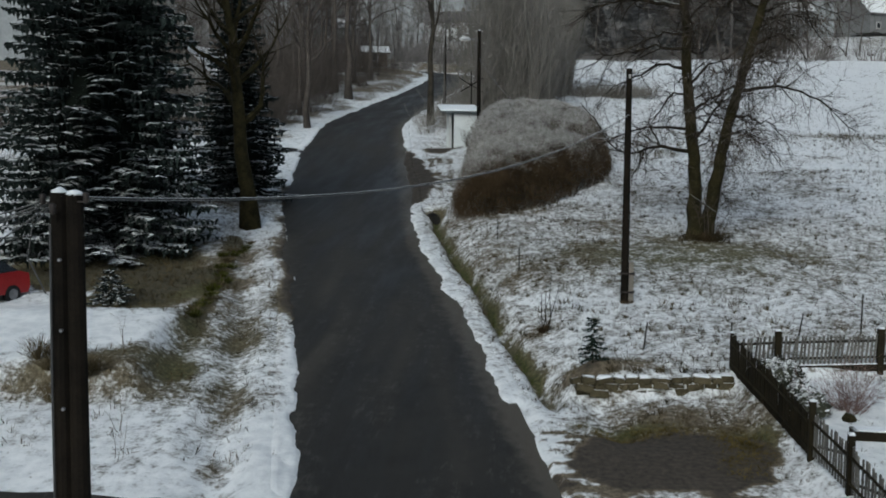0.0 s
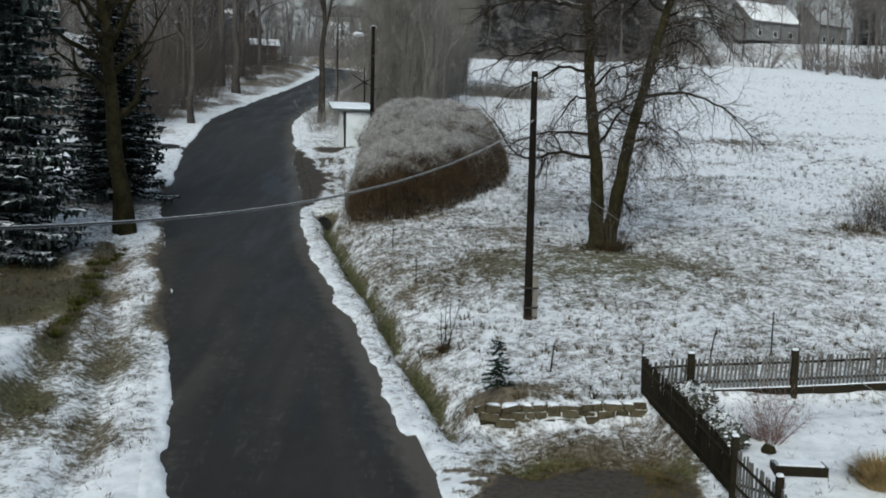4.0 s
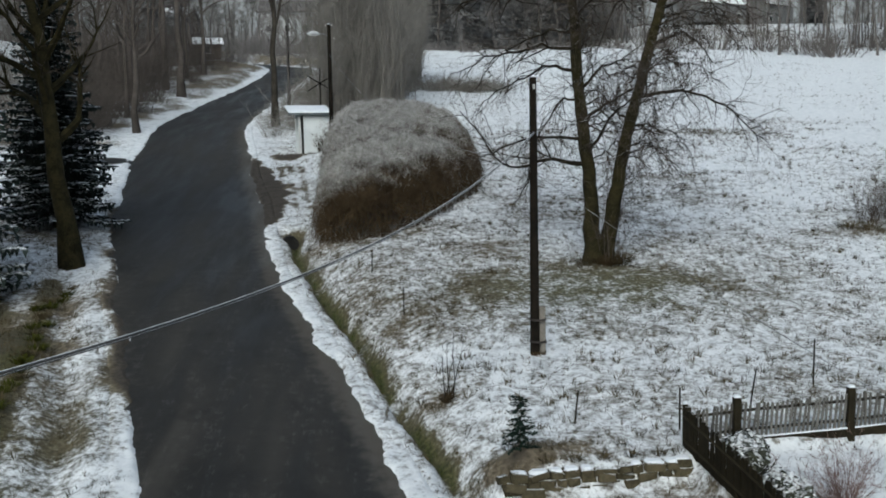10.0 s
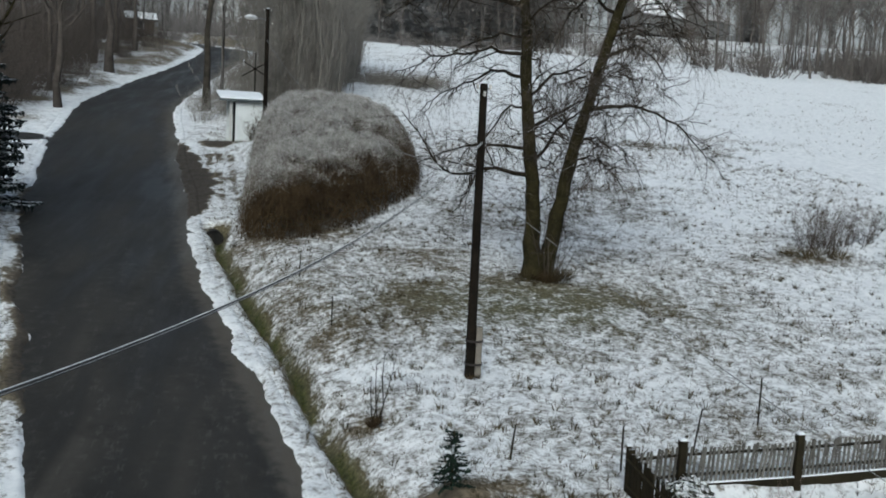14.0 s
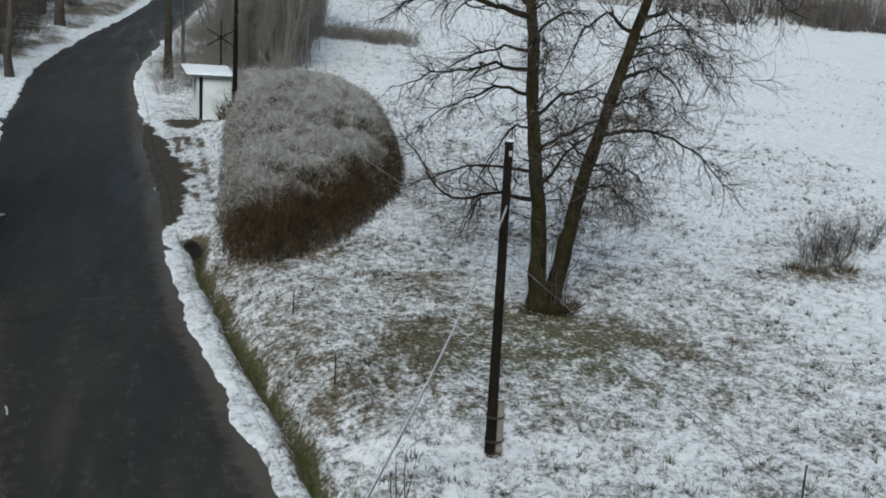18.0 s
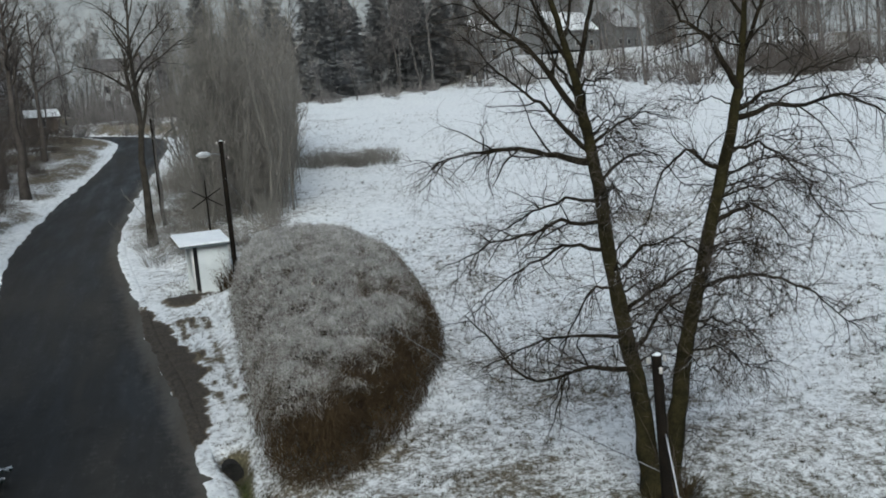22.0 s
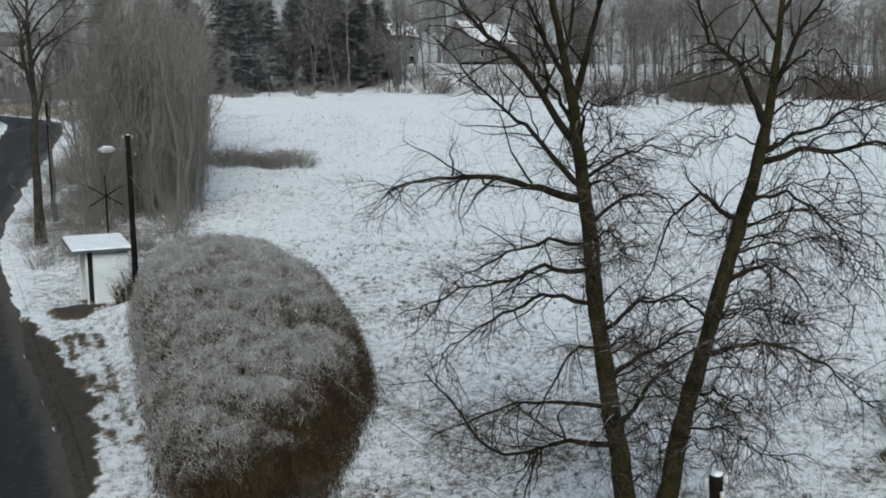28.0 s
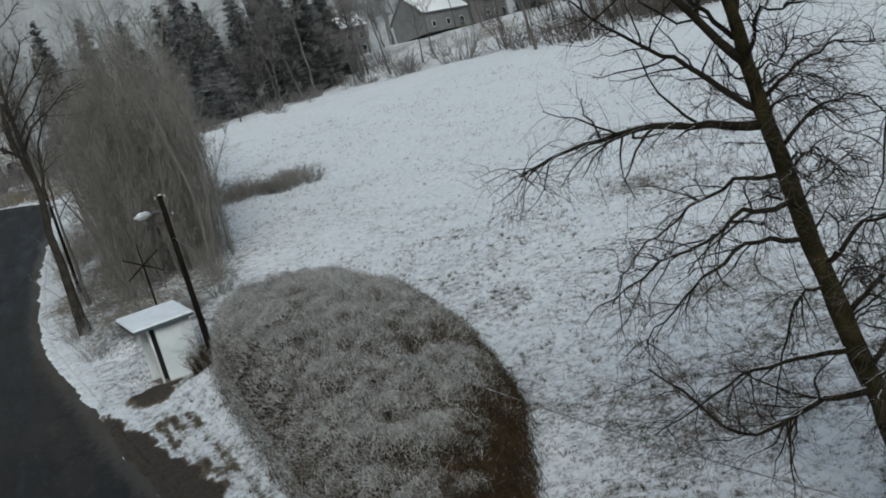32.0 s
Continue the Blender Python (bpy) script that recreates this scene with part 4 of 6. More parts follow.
def twig_blade(g, pts, w):
    """A thin three-sided twig."""
    g.tube(pts, [w * (1 - 0.75 * i / (len(pts) - 1)) for i in range(len(pts))], 3, cap=False)


def sprout(rng, limb, twig, pts, r0, level, droop, dens=1.0, up=0.0):
    """Kinked side branches, most of them level or hanging, with fine twigs on them."""
    length = sum((b - a).length for a, b in zip(pts[:-1], pts[1:]))
    n = max(2, int(length * (4.4 if level == 1 else 7.5) * dens))
    for i in range(n):
        t = rng.uniform(0.2, 1.0) if level == 1 else rng.uniform(0.12, 1.0)
        p, d = along(pts, t)
        side = d.cross(Vector((rng.gauss(0, 1), rng.gauss(0, 1), rng.gauss(0, 1)))).normalized()
        nd = (d * rng.uniform(0.35, 1.1) + side * rng.uniform(0.6, 1.2) + Vector((0, 0, up))).normalized()
        if level == 1:
            ln = max(0.7, length * rng.uniform(0.2, 0.42) * (1.2 - 0.55 * t))
            q = wander(rng, p, nd, ln, 6, droop, 0.26)
            r = max(0.014, r0 * (1 - 0.75 * t) * rng.uniform(0.24, 0.46))
            limb.tube(q, [r * (1 - 0.72 * k / 6) for k in range(7)], 5, cap=False)
            sprout(rng, limb, twig, q, r, 2, droop, dens, up)
        else:
            q = wander(rng, p, nd, rng.uniform(0.3, 1.25), 4, droop * 2.0, 0.22)
            twig_blade(twig, q, 0.0060)


def field_tree():
    """The double-trunked tree; u runs across the first view of it, w away from it, h up."""
    rng = random.Random(11)
    bx, by = 3.85, 8.75
    bz = gz(bx, by)
    tr = thing("tree", (bx, by, bz - 0.05), "large bare double-trunked tree with drooping twigs", "tree")
    U, W = Vector((0.974, -0.228, 0)), Vector((0.228, 0.974, 0))
    P = lambda u, w, h: U * u + W * w + Vector((0, 0, h))
    base_at = Vector((bx, by, bz - 0.05))
    left = [Vector(p) - base_at for p in ((3.68, 8.85, 0.9), (3.70, 8.9, 1.9), (3.70, 9.1, 4.0), (3.54, 9.4, 5.8), (3.33, 9.70, 8.3), (3.33, 9.91, 10.0), (3.16, 9.92, 11.2), (2.87, 9.62, 12.4), (2.64, 9.40, 13.3), (2.15, 9.0, 14.6), (1.7, 8.7, 16.0), (1.35, 8.5, 17.6), (1.2, 8.4, 19.0))]
    right = [Vector(p) - base_at for p in ((4.05, 8.62, 0.9), (4.15, 8.55, 1.9), (4.47, 8.25, 4.2), (4.70, 8.0, 5.8), (5.08, 7.68, 7.5), (5.50, 7.39, 9.4), (5.88, 7.13, 10.9), (6.18, 6.92, 12.4), (6.38, 6.82, 13.9), (6.5, 6.7, 15.6), (6.4, 6.5, 17.6))]
    limb, twig = Geo(), Geo()
    def trunk_tube(pts, rads):
        q, rr = [], []
        n = 46
        for i in range(n + 1):
            t = i / n
            p, _ = along(pts, t)
            k = t * (len(rads) - 1)
            a = min(int(k), len(rads) - 2)
            r = rads[a] + (rads[a + 1] - rads[a]) * (k - a)
            q.append(p + Vector((noise.noise((i * 0.7, 1, 2)), noise.noise((i * 0.7, 5, 2)), 0)) * 0.06)
            rr.append(r * (1 + 0.16 * noise.noise((i * 1.1, 9, pts[0].x))))
        return Geo().tube(q, rr, 13)

    part("left_trunk", trunk_tube(left, [0.40, 0.31, 0.255, 0.225, 0.205, 0.19, 0.17, 0.15, 0.12, 0.085, 0.06, 0.035, 0.015]), BARK, tr, "thick dark upright trunk", True)
    part("right_trunk", trunk_tube(right, [0.38, 0.29, 0.235, 0.21, 0.19, 0.17, 0.15, 0.115, 0.08, 0.05, 0.015]), BARK, tr, "thick dark leaning trunk", True)
    part("root_flare", Geo().tube([P(0.05, 0, -0.7), P(0.05, 0, -0.1), P(0.05, 0, 0.35), P(0.08, 0, 0.9)], [0.74, 0.64, 0.54, 0.40], 14), BARK, tr, "", True)
    # height where it leaves the trunk, compass way, reach, heights at a third, two thirds and the end, radius
    low_left = [(10.8, 131, 5.7, 0.45, 0.65, 0.2, 0.135), (9.7, 140, 3.9, 0.05, -0.35, -1.2, 0.070), (9.1, 174, 4.6, 0.0, -0.3, -0.9, 0.085), (8.3, 150, 3.8, 0.1, -0.4, -1.3, 0.080),
                (7.2, 168, 2.1, 0.0, -0.9, -2.2, 0.060), (5.8, 150, 4.5, 0.1, -0.2, -1.0, 0.080), (4.9, 176, 4.6, 0.15, 0.1, 1.9, 0.105), (6.5, -26, 2.9, 0.6, 1.1, 1.2, 0.080),
                (5.3, -46, 2.4, 0.9, 1.7, 2.4, 0.080), (7.6, -34, 2.9, 0.7, 0.9, 0.6, 0.070), (8.9, 80, 3.2, 0.3, 0.2, -0.7, 0.060)]
    high_left = [(12.1, 162, 3.6, 1.7, 3.0, 4.6, 0.115), (11.1, 140, 3.6, 1.3, 2.3, 3.7, 0.090), (10.2, -48, 2.6, 0.6, 0.5, -0.4, 0.060), (11.3, -40, 2.5, 0.5, 0.7, 0.6, 0.060), (13.1, -5, 1.4, 1.4, 2.9, 4.6, 0.110),
                 (12.6, 100, 2.6, 1.0, 1.8, 2.6, 0.070), (13.6, 170, 2.2, 1.3, 2.4, 3.3, 0.070), (14.2, 30, 1.8, 1.2, 2.2, 3.0, 0.060), (15.2, -120, 1.6, 1.0, 1.8, 2.4, 0.050), (12.2, -110, 2.6, 0.6, 0.8, 0.7, 0.055)]
    on_right = [(8.9, -25, 2.2, 0.3, 0.15, -0.7, 0.085), (7.2, -6, 4.4, 0.15, -0.3, -1.5, 0.085), (11.6, -9, 5.0, 0.35, 0.25, -0.5, 0.095), (11.8, -25, 3.6, 0.6, 0.9, 0.9, 0.065),
                (10.8, -50, 2.6, 0.1, -0.5, -1.9, 0.060), (10.3, 155, 2.3, 0.4, 0.2, -1.6, 0.075), (12.4, 190, 2.5, 1.2, 1.9, 3.2, 0.110), (13.2, -30, 1.8, 1.3, 2.2, 3.2, 0.075),
                (6.2, 10, 2.6, 0.0, -0.4, -1.2, 0.055), (8.0, 90, 3.0, 0.3, 0.1, -0.8, 0.055), (14.2, 150, 1.6, 1.0, 1.7, 2.4, 0.055), (9.6, 60, 2.8, 0.5, 0.6, 0.1, 0.055), (14.8, -70, 1.6, 0.9, 1.7, 2.3, 0.050)]

    def height_on(pts, z):
        for a, b in zip(pts[:-1], pts[1:]):
            if b.z >= z:
                return a.lerp(b, max(0.0, min(1.0, (z - a.z) / (b.z - a.z))))
        return pts[-1]

    def bough(trunk, z0, way, reach, h1, h2, h3, r):
        """A limb that arches out of the trunk, with kinks, and its side branches."""
        p0 = height_on(trunk, z0 - base_at.z)
        a = radians(way)
        out, side = Vector((math.cos(a), math.sin(a), 0)), Vector((-math.sin(a), math.cos(a), 0))
        hs = (0.0, h1, h2, h3)
        q, n, sw, dz = [], 15, 0.0, 0.0
        for i in range(n + 1):
            t = i / n
            k = min(2, int(t * 3))
            f = t * 3 - k
            c0, c1, c2, c3 = hs[max(0, k - 1)], hs[k], hs[k + 1], hs[min(3, k + 2)]
            z = 0.5 * (2 * c1 + (c2 - c0) * f + (2 * c0 - 5 * c1 + 4 * c2 - c3) * f * f + (3 * c1 - c0 - 3 * c2 + c3) * f ** 3)
            sw += rng.gauss(0, 0.038) * reach * t ** 0.5
            dz = 0.7 * dz + rng.gauss(0, 0.065) * min(1.0, 3 * t)
            q.append(p0 + out * (reach * t) + side * sw + Vector((0, 0, z + dz)))
        one = Geo().tube(q, [r * (1 - 0.86 * (i / n) ** 0.75) for i in range(n + 1)], 7, cap=False)
        part("limb", one, LIMB, tr, smooth=True)
        sprout(rng, limb, twig, q, r, 1, 0.08 if h3 < h1 else 0.0, 1.0, 0.10)

    for trunk, group in ((left, low_left + high_left), (right, on_right)):
        for z0, way, reach, h1, h2, h3, r in group:
            bough(trunk, z0, way, reach, h1, h2, h3, r)
        for i in range(24 if trunk is left else 34):
            bough(trunk, rng.uniform(3.4, 13.5), rng.uniform(-110, 50) if i % 3 else rng.uniform(0, 360), rng.uniform(1.0, 2.7) if trunk is left else rng.uniform(1.3, 3.7), rng.uniform(0.1, 0.5), rng.uniform(-0.2, 0.5), rng.uniform(-1.1, 0.5), rng.uniform(0.025, 0.042))
    for trunk in (left, right):
        for i in range(22):
            p, d = along(trunk, rng.uniform(0.1, 0.97))
            q = wander(rng, p, Vector((rng.gauss(0, 1), rng.gauss(0, 1), 0.5)), rng.uniform(0.6, 2.0), 4, 0.08, 0.25)
            twig_blade(limb, q, 0.018)
            sprout(rng, limb, twig, q, 0.02, 2, 0.08)
    part("branch_mass", limb, LIMB, tr, kind="stuff")
    part("twig_mass", twig, TWIG, tr, kind="stuff")


field_tree()


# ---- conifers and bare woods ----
# near-black: the shade inside a spruce put into a colour
NEEDLE_SHADE = M("inner_needle_shade", (0.003, 0.004, 0.003), (0.010, 0.014, 0.010), 0.95, 2.0, 9, relief=0.8)
BOUGH = M("bough_bark", (0.010, 0.009, 0.007), (0.03, 0.026, 0.02), 0.9, 2, 20, relief=0)


def spruce(name, x, y, h, r, label, seed, needle=None, whorl=0.5, per=9, low=0.04, z=None, twig_len=0.75, gap=0.2, core=True):
    """Tiers of flat drooping sprays round a trunk, with short hanging twigs below them."""
    rng = random.Random(seed)
    zb = gz(x, y) if z is None else z
    sp = thing(name, (x, y, zb - 0.03), label, "spruce tree", "spruces")
    part("trunk", Geo().tube([(0, 0, -0.2), (0, 0, h * 0.3), (0.03, 0.02, h * 0.7), (0, 0, h)], [h * 0.016, h * 0.012, h * 0.006, 0.01], 8), BARK, sp, smooth=True)
    # added cone closes the gaps and stands for shade between the tiers
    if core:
        part("inner_mass", Geo().tube([(0, 0, h * (low + 0.01)), (0, 0, h * (low + 0.06)), (0, 0, h * 0.5), (0, 0, h * 0.93)], [r * 0.35, r * 0.5, r * 0.26, 0.02], 9), needle or NEEDLE_SHADE, sp, "solid cone standing in for the shaded inside of the boughs")
    g, wood = Geo(), Geo()
    hz = h * low
    while hz < h * 0.985:
        t = hz / h
        n = max(5, int(per * (1 - t) + 4))
        a0 = rng.uniform(0, 6.28)
        for k in range(n):
            a = a0 + 6.28 * k / n + rng.gauss(0, 0.22)
            ln = r * (1 - t) ** 0.8 * rng.uniform(0.62, 1.15) + 0.10
            d = Vector((math.cos(a), math.sin(a), 0))
            side = Vector((-d.y, d.x, 0))
            m = max(3, int(ln / gap))
            z0 = hz + rng.gauss(0, whorl * 0.28)
            sway, sag = rng.gauss(0, 0.08), rng.uniform(0.22, 0.42) * (1.15 - 0.8 * t)
            prev = Vector((0, 0, z0))
            for i in range(1, m + 1):
                s = i / m
                p = d * (ln * s) + side * (sway * ln * s * s) + Vector((0, 0, z0 - ln * sag * (s - 0.42 * s ** 3)))
                wood.tube([prev, p], [0.016 * (1.05 - s) * h / 12 + 0.004] * 2, 3, cap=False)
                prev = p
                if s < 0.15:
                    continue
                for sg in (-1, 1):
                    tl = twig_len * (1.0 - 0.55 * s) * rng.uniform(0.6, 1.25) * min(1.0, 0.3 + ln / 2.5)
                    tip = p + side * sg * tl * 0.8 + d * tl * rng.uniform(0.35, 0.7) + Vector((0, 0, -tl * rng.uniform(0.05, 0.35)))
                    w = d * (gap * 0.55) + Vector((0, 0, rng.gauss(0, 0.02)))
                    mid = p.lerp(tip, 0.55) + Vector((0, 0, 0.06 * tl))
                    n0 = len(g.v)
                    g.v += [p - w, p + w, mid + w, mid - w, tip]
                    q = [(n0, n0 + 1, n0 + 2, n0 + 3), (n0 + 3, n0 + 2, n0 + 4)]
                    g.f += q if sg < 0 else [c[::-1] for c in q]
                    b = p.lerp(tip, rng.uniform(0.2, 0.9))
                    n0 = len(g.v)
                    g.v += [b - w * 0.9, b + w * 0.9, b + Vector((rng.gauss(0, 0.03), rng.gauss(0, 0.03), -tl * rng.uniform(0.25, 0.6)))]
                    g.f.append((n0, n0 + 1, n0 + 2))
        hz += whorl * rng.uniform(0.7, 1.3) * (1.0 - 0.45 * t)
    part("needle_mass", g, needle or NEEDLE, sp, "dark green needle sprays", kind="stuff")
    part("bough_wood", wood, BOUGH, sp, kind="stuff")
    return sp


def sliver(g, a, b, w, rng):
    """A flat pointed twig from a to b."""
    d = b - a
    s = d.cross(Vector((rng.gauss(0, 1), rng.gauss(0, 1), rng.gauss(0, 1))))
    s = s.normalized() * w if s.length > 1e-6 else Vector((w, 0, 0))
    m = a.lerp(b, 0.5) + s * rng.uniform(-3, 3) + d.cross(s).normalized() * d.length * rng.uniform(-0.08, 0.08)
    n0 = len(g.v)
    g.v += [a - s, a + s, m + s * 0.8, m - s * 0.8, b]
    g.f += [(n0, n0 + 1, n0 + 2, n0 + 3), (n0 + 3, n0 + 2, n0 + 4)]


def bare_tree(name, x, y, h, r, label, seed, group, fork=0.45, spread=0.5, dens=1.0, bark=None, twigm=None, limbs=11, z=None, lean=(0, 0), tw=0.012):
    rng = random.Random(seed)
    zb = gz(x, y) if z is None else z
    tr = thing(name, (x, y, zb - 0.05), label, "tree", group)
    pts = [Vector((0, 0, -0.3))]
    for i in range(1, 10):
        t = i / 9
        pts.append(Vector((lean[0] * t + rng.gauss(0, 0.10) * h * 0.06, lean[1] * t + rng.gauss(0, 0.10) * h * 0.06, h * t)))
    part("trunk", Geo().tube(pts, [r * 1.35] + [r * (1 - 0.88 * i / 9) for i in range(1, 10)], 9), bark or FARBARK, tr, smooth=True)
    limb, twig = Geo(), Geo()
    for k in range(limbs):
        t = fork + (0.95 - fork) * (k / limbs) ** 0.9
        p, _ = along(pts, t)
        a = k * 2.4 + rng.uniform(-0.5, 0.5)
        d = Vector((math.cos(a) * spread * 1.6, math.sin(a) * spread * 1.6, rng.uniform(0.5, 1.1)))
        ln = h * rng.uniform(0.26, 0.42) * (1.1 - 0.55 * t)
        q = wander(rng, p, d, ln, 6, -0.03, 0.20)
        rr = r * (1 - 0.8 * t) * 0.62
        limb.tube(q, [rr * (1 - 0.8 * i / 6) for i in range(7)], 5, cap=False)
        for j in range(max(3, int(ln * 1.3 * dens))):
            p2, d2 = along(q, rng.uniform(0.2, 1))
            sd = d2.cross(Vector((rng.gauss(0, 1), rng.gauss(0, 1), rng.gauss(0, 1)))).normalized()
            q2 = wander(rng, p2, d2 + sd * 0.8, ln * rng.uniform(0.2, 0.4), 2, -0.02, 0.2)
            limb.tube(q2, [max(0.012, rr * 0.3) * (1 - 0.7 * i / 2) for i in range(3)], 3, cap=False)
            for _ in range(int(4 * dens)):
                p3, d3 = along(q2, rng.uniform(0.1, 1))
                sd = d3.cross(Vector((rng.gauss(0, 1), rng.gauss(0, 1), rng.gauss(0, 1)))).normalized()
                sliver(twig, p3, p3 + (d3 + sd * 0.8).normalized() * rng.uniform(0.5, 1.3), tw, rng)
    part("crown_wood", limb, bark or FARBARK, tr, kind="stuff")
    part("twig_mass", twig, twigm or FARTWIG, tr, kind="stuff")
    return tr


def thicket(name, x, y, h, w, n, label, seed, group="", material=None, wt=0.010, base_r=0.25, z=None, cat="shrub", subs=5, fine=3):
    """Many stems fanning out of one foot, each feathered with side twigs; w: reach of the crown."""
    rng = random.Random(seed)
    zb = gz(x, y) if z is None else z
    th = thing(name, (x, y, zb - 0.03), label, cat, group)
    st, tw = Geo(), Geo()
    for k in range(n):
        a, rr = rng.uniform(0, 6.28), base_r * math.sqrt(rng.random())
        p = Vector((math.cos(a) * rr, math.sin(a) * rr, -0.1))
        out = Vector((math.cos(a), math.sin(a), 0)) * (w / h) * rng.uniform(0.1, 1.25) + Vector((rng.gauss(0, 0.10), rng.gauss(0, 0.10), 1))
        ln = h * rng.uniform(0.45, 1.05)
        q = wander(rng, p, out, ln, 3, rng.uniform(-0.02, 0.06), 0.13)
        st.tube(q, [wt * 1.4 * (1 - 0.78 * i / 3) for i in range(4)], 3, cap=False)
        for j in range(subs):
            p2, d2 = along(q, rng.uniform(0.12, 1))
            sd = d2.cross(Vector((rng.gauss(0, 1), rng.gauss(0, 1), rng.gauss(0, 1)))).normalized()
            q2 = wander(rng, p2, d2 * 0.8 + sd * rng.uniform(0.4, 1.1), ln * rng.uniform(0.12, 0.30), 2, 0.0, 0.2)
            sliver(tw, q2[0], q2[1], wt * 0.7, rng)
            sliver(tw, q2[1], q2[2], wt * 0.55, rng)
            for _ in range(fine):
                p3, d3 = along(q2, rng.uniform(0.1, 1))
                e = p3 + (d3 + Vector((rng.gauss(0, 0.6), rng.gauss(0, 0.6), rng.gauss(0.1, 0.5)))).normalized() * ln * rng.uniform(0.05, 0.14)
                sliver(tw, p3, e, wt * 0.5, rng)
    part("stem_mass", st, material or TWIG, th, kind="stuff")
    part("twig_mass", tw, material or TWIG, th, kind="stuff")
    return th


# left garden and bank
YOUNG = M("young_needles", (0.006, 0.012, 0.009), (0.02, 0.036, 0.024), 0.85, 2.0, 12, relief=0)
spruce("spruce_tree", -19.95, 6.2, 27.0, 4.2, "tall dark spruce with snow-tipped hanging boughs", 21, per=22, low=0.025, whorl=0.40, twig_len=1.05, gap=0.20)
spruce("spruce_tree", -17.7, 17.6, 12.5, 2.6, "slender dark spruce behind a bare roadside tree", 22, per=18, low=0.07, whorl=0.34, gap=0.17)
spruce("young_spruce", -16.5, -1.3, 1.25, 0.85, "low young spruce weighed with snow", 24, per=10, whorl=0.13, twig_len=0.3, gap=0.08, core=False)
spruce("young_spruce", -1.45, -6.35, 1.2, 0.38, "small young spruce on a bare soil mound", 25, YOUNG, per=6, whorl=0.13, twig_len=0.20, gap=0.06, low=0.18, core=False)
bare_tree("tree", -15.35, 11.2, 15.0, 0.40, "bare roadside tree with peeling bark on its trunk", 31, "roadside trees", fork=0.30, spread=0.7, bark=BARK, twigm=TWIG, limbs=19, dens=1.8, lean=(-1.6, 0.3))
beside = []
for k, (x, y, h, r, f) in enumerate(((-20.9, 48.8, 15, 0.26, 0.35), (-22.8, 79.2, 20, 0.42, 0.5), (-25.6, 86.0, 19, 0.34, 0.5), (-27.5, 95.0, 19, 0.34, 0.5), (-23.6, 58.0, 14, 0.2, 0.35), (-24.0, 103.0, 17, 0.3, 0.45), (-28.0, 68.0, 17, 0.28, 0.4), (-31.0, 108.0, 18, 0.3, 0.45))):
    beside.append(bare_tree("tree", x, y, h, r, "tall bare tree in the wood beside the road", 40 + k, "roadside trees", fork=f, spread=0.45, limbs=15, dens=1.3, bark=UNDER, twigm=UNDER, tw=0.018))
rngw = random.Random(19)
for k in range(20):
    y = rngw.uniform(56, 126)
    x = float(np.interp(y, MID_Y, MID_X)) - rngw.uniform(8.5, 34)
    copy_thing(beside[k % 8], pose(x, y, gz(x, y) - 0.05, 0, 0, rngw.uniform(0, 360)) @ Matrix.Diagonal((0.8, 0.8, rngw.uniform(0.7, 1.05), 1)))
bare_tree("tree", -11.0, 51.6, 17.5, 0.30, "bare roadside tree forking into upright limbs", 60, "roadside trees", fork=0.42, spread=0.36, limbs=17, dens=1.5, bark=ROADBARK, twigm=UNDER)
bare_tree("tree", -10.3, 57.5, 11.0, 0.13, "thin bare roadside tree", 61, "roadside trees", fork=0.5, spread=0.3, limbs=8, dens=0.7)

# thicket behind the shelter
rngt = random.Random(77)


def grow(src, x, y, s, sz=1.0):
    m = pose(x, y, gz(x, y) - 0.05, 0, 0, rngt.uniform(0, 360))
    return copy_thing(src, m @ Matrix.Diagonal((s, s, s * sz, 1)))


def coppice(name, x, y, h, n, label, seed, group, spread=1.6):
    """A stool of many slim upright stems with steep side branches and fine twigs."""
    rng = random.Random(seed)
    th = thing(name, (x, y, gz(x, y) - 0.03), label, "shrub", group)
    st, tw = Geo(), Geo()
    for k in range(n):
        a, rr = rng.uniform(0, 6.28), spread * math.sqrt(rng.random())
        p = Vector((math.cos(a) * rr, math.sin(a) * rr, -0.2))
        hh = h * rng.uniform(0.5, 1.05)
        q = wander(rng, p, Vector((math.cos(a) * 0.08 + rng.gauss(0, 0.06), math.sin(a) * 0.08 + rng.gauss(0, 0.06), 1)), hh, 7, -0.01, 0.085)
        r = rng.uniform(0.018, 0.055) * hh / 10
        st.tube(q, [r * (1 - 0.82 * i / 7) for i in range(8)], 4, cap=False)
        for j in range(int(hh * 2.3)):
            t = rng.uniform(0.05, 1.0)
            p2, d2 = along(q, t)
            sd = d2.cross(Vector((rng.gauss(0, 1), rng.gauss(0, 1), rng.gauss(0, 1)))).normalized()
            q2 = wander(rng, p2, d2 + sd * rng.uniform(0.35, 0.8), rng.uniform(0.8, 2.4) * (1.15 - 0.6 * t), 2, -0.03, 0.16)
            sliver(tw, q2[0], q2[1], 0.016, rng)
            sliver(tw, q2[1], q2[2], 0.014, rng)
            for _ in range(5):
                p3, d3 = along(q2, rng.uniform(0.1, 1))
                e = p3 + (d3 + Vector((rng.gauss(0, 0.7), rng.gauss(0, 0.7), rng.gauss(0.15, 0.5)))).normalized() * rng.uniform(0.3, 0.9)
                sliver(tw, p3, e, 0.012, rng)
    part("stem_mass", st, COPPICE, th, kind="stuff")
    part("twig_mass", tw, THICK, th, kind="stuff")
    return th


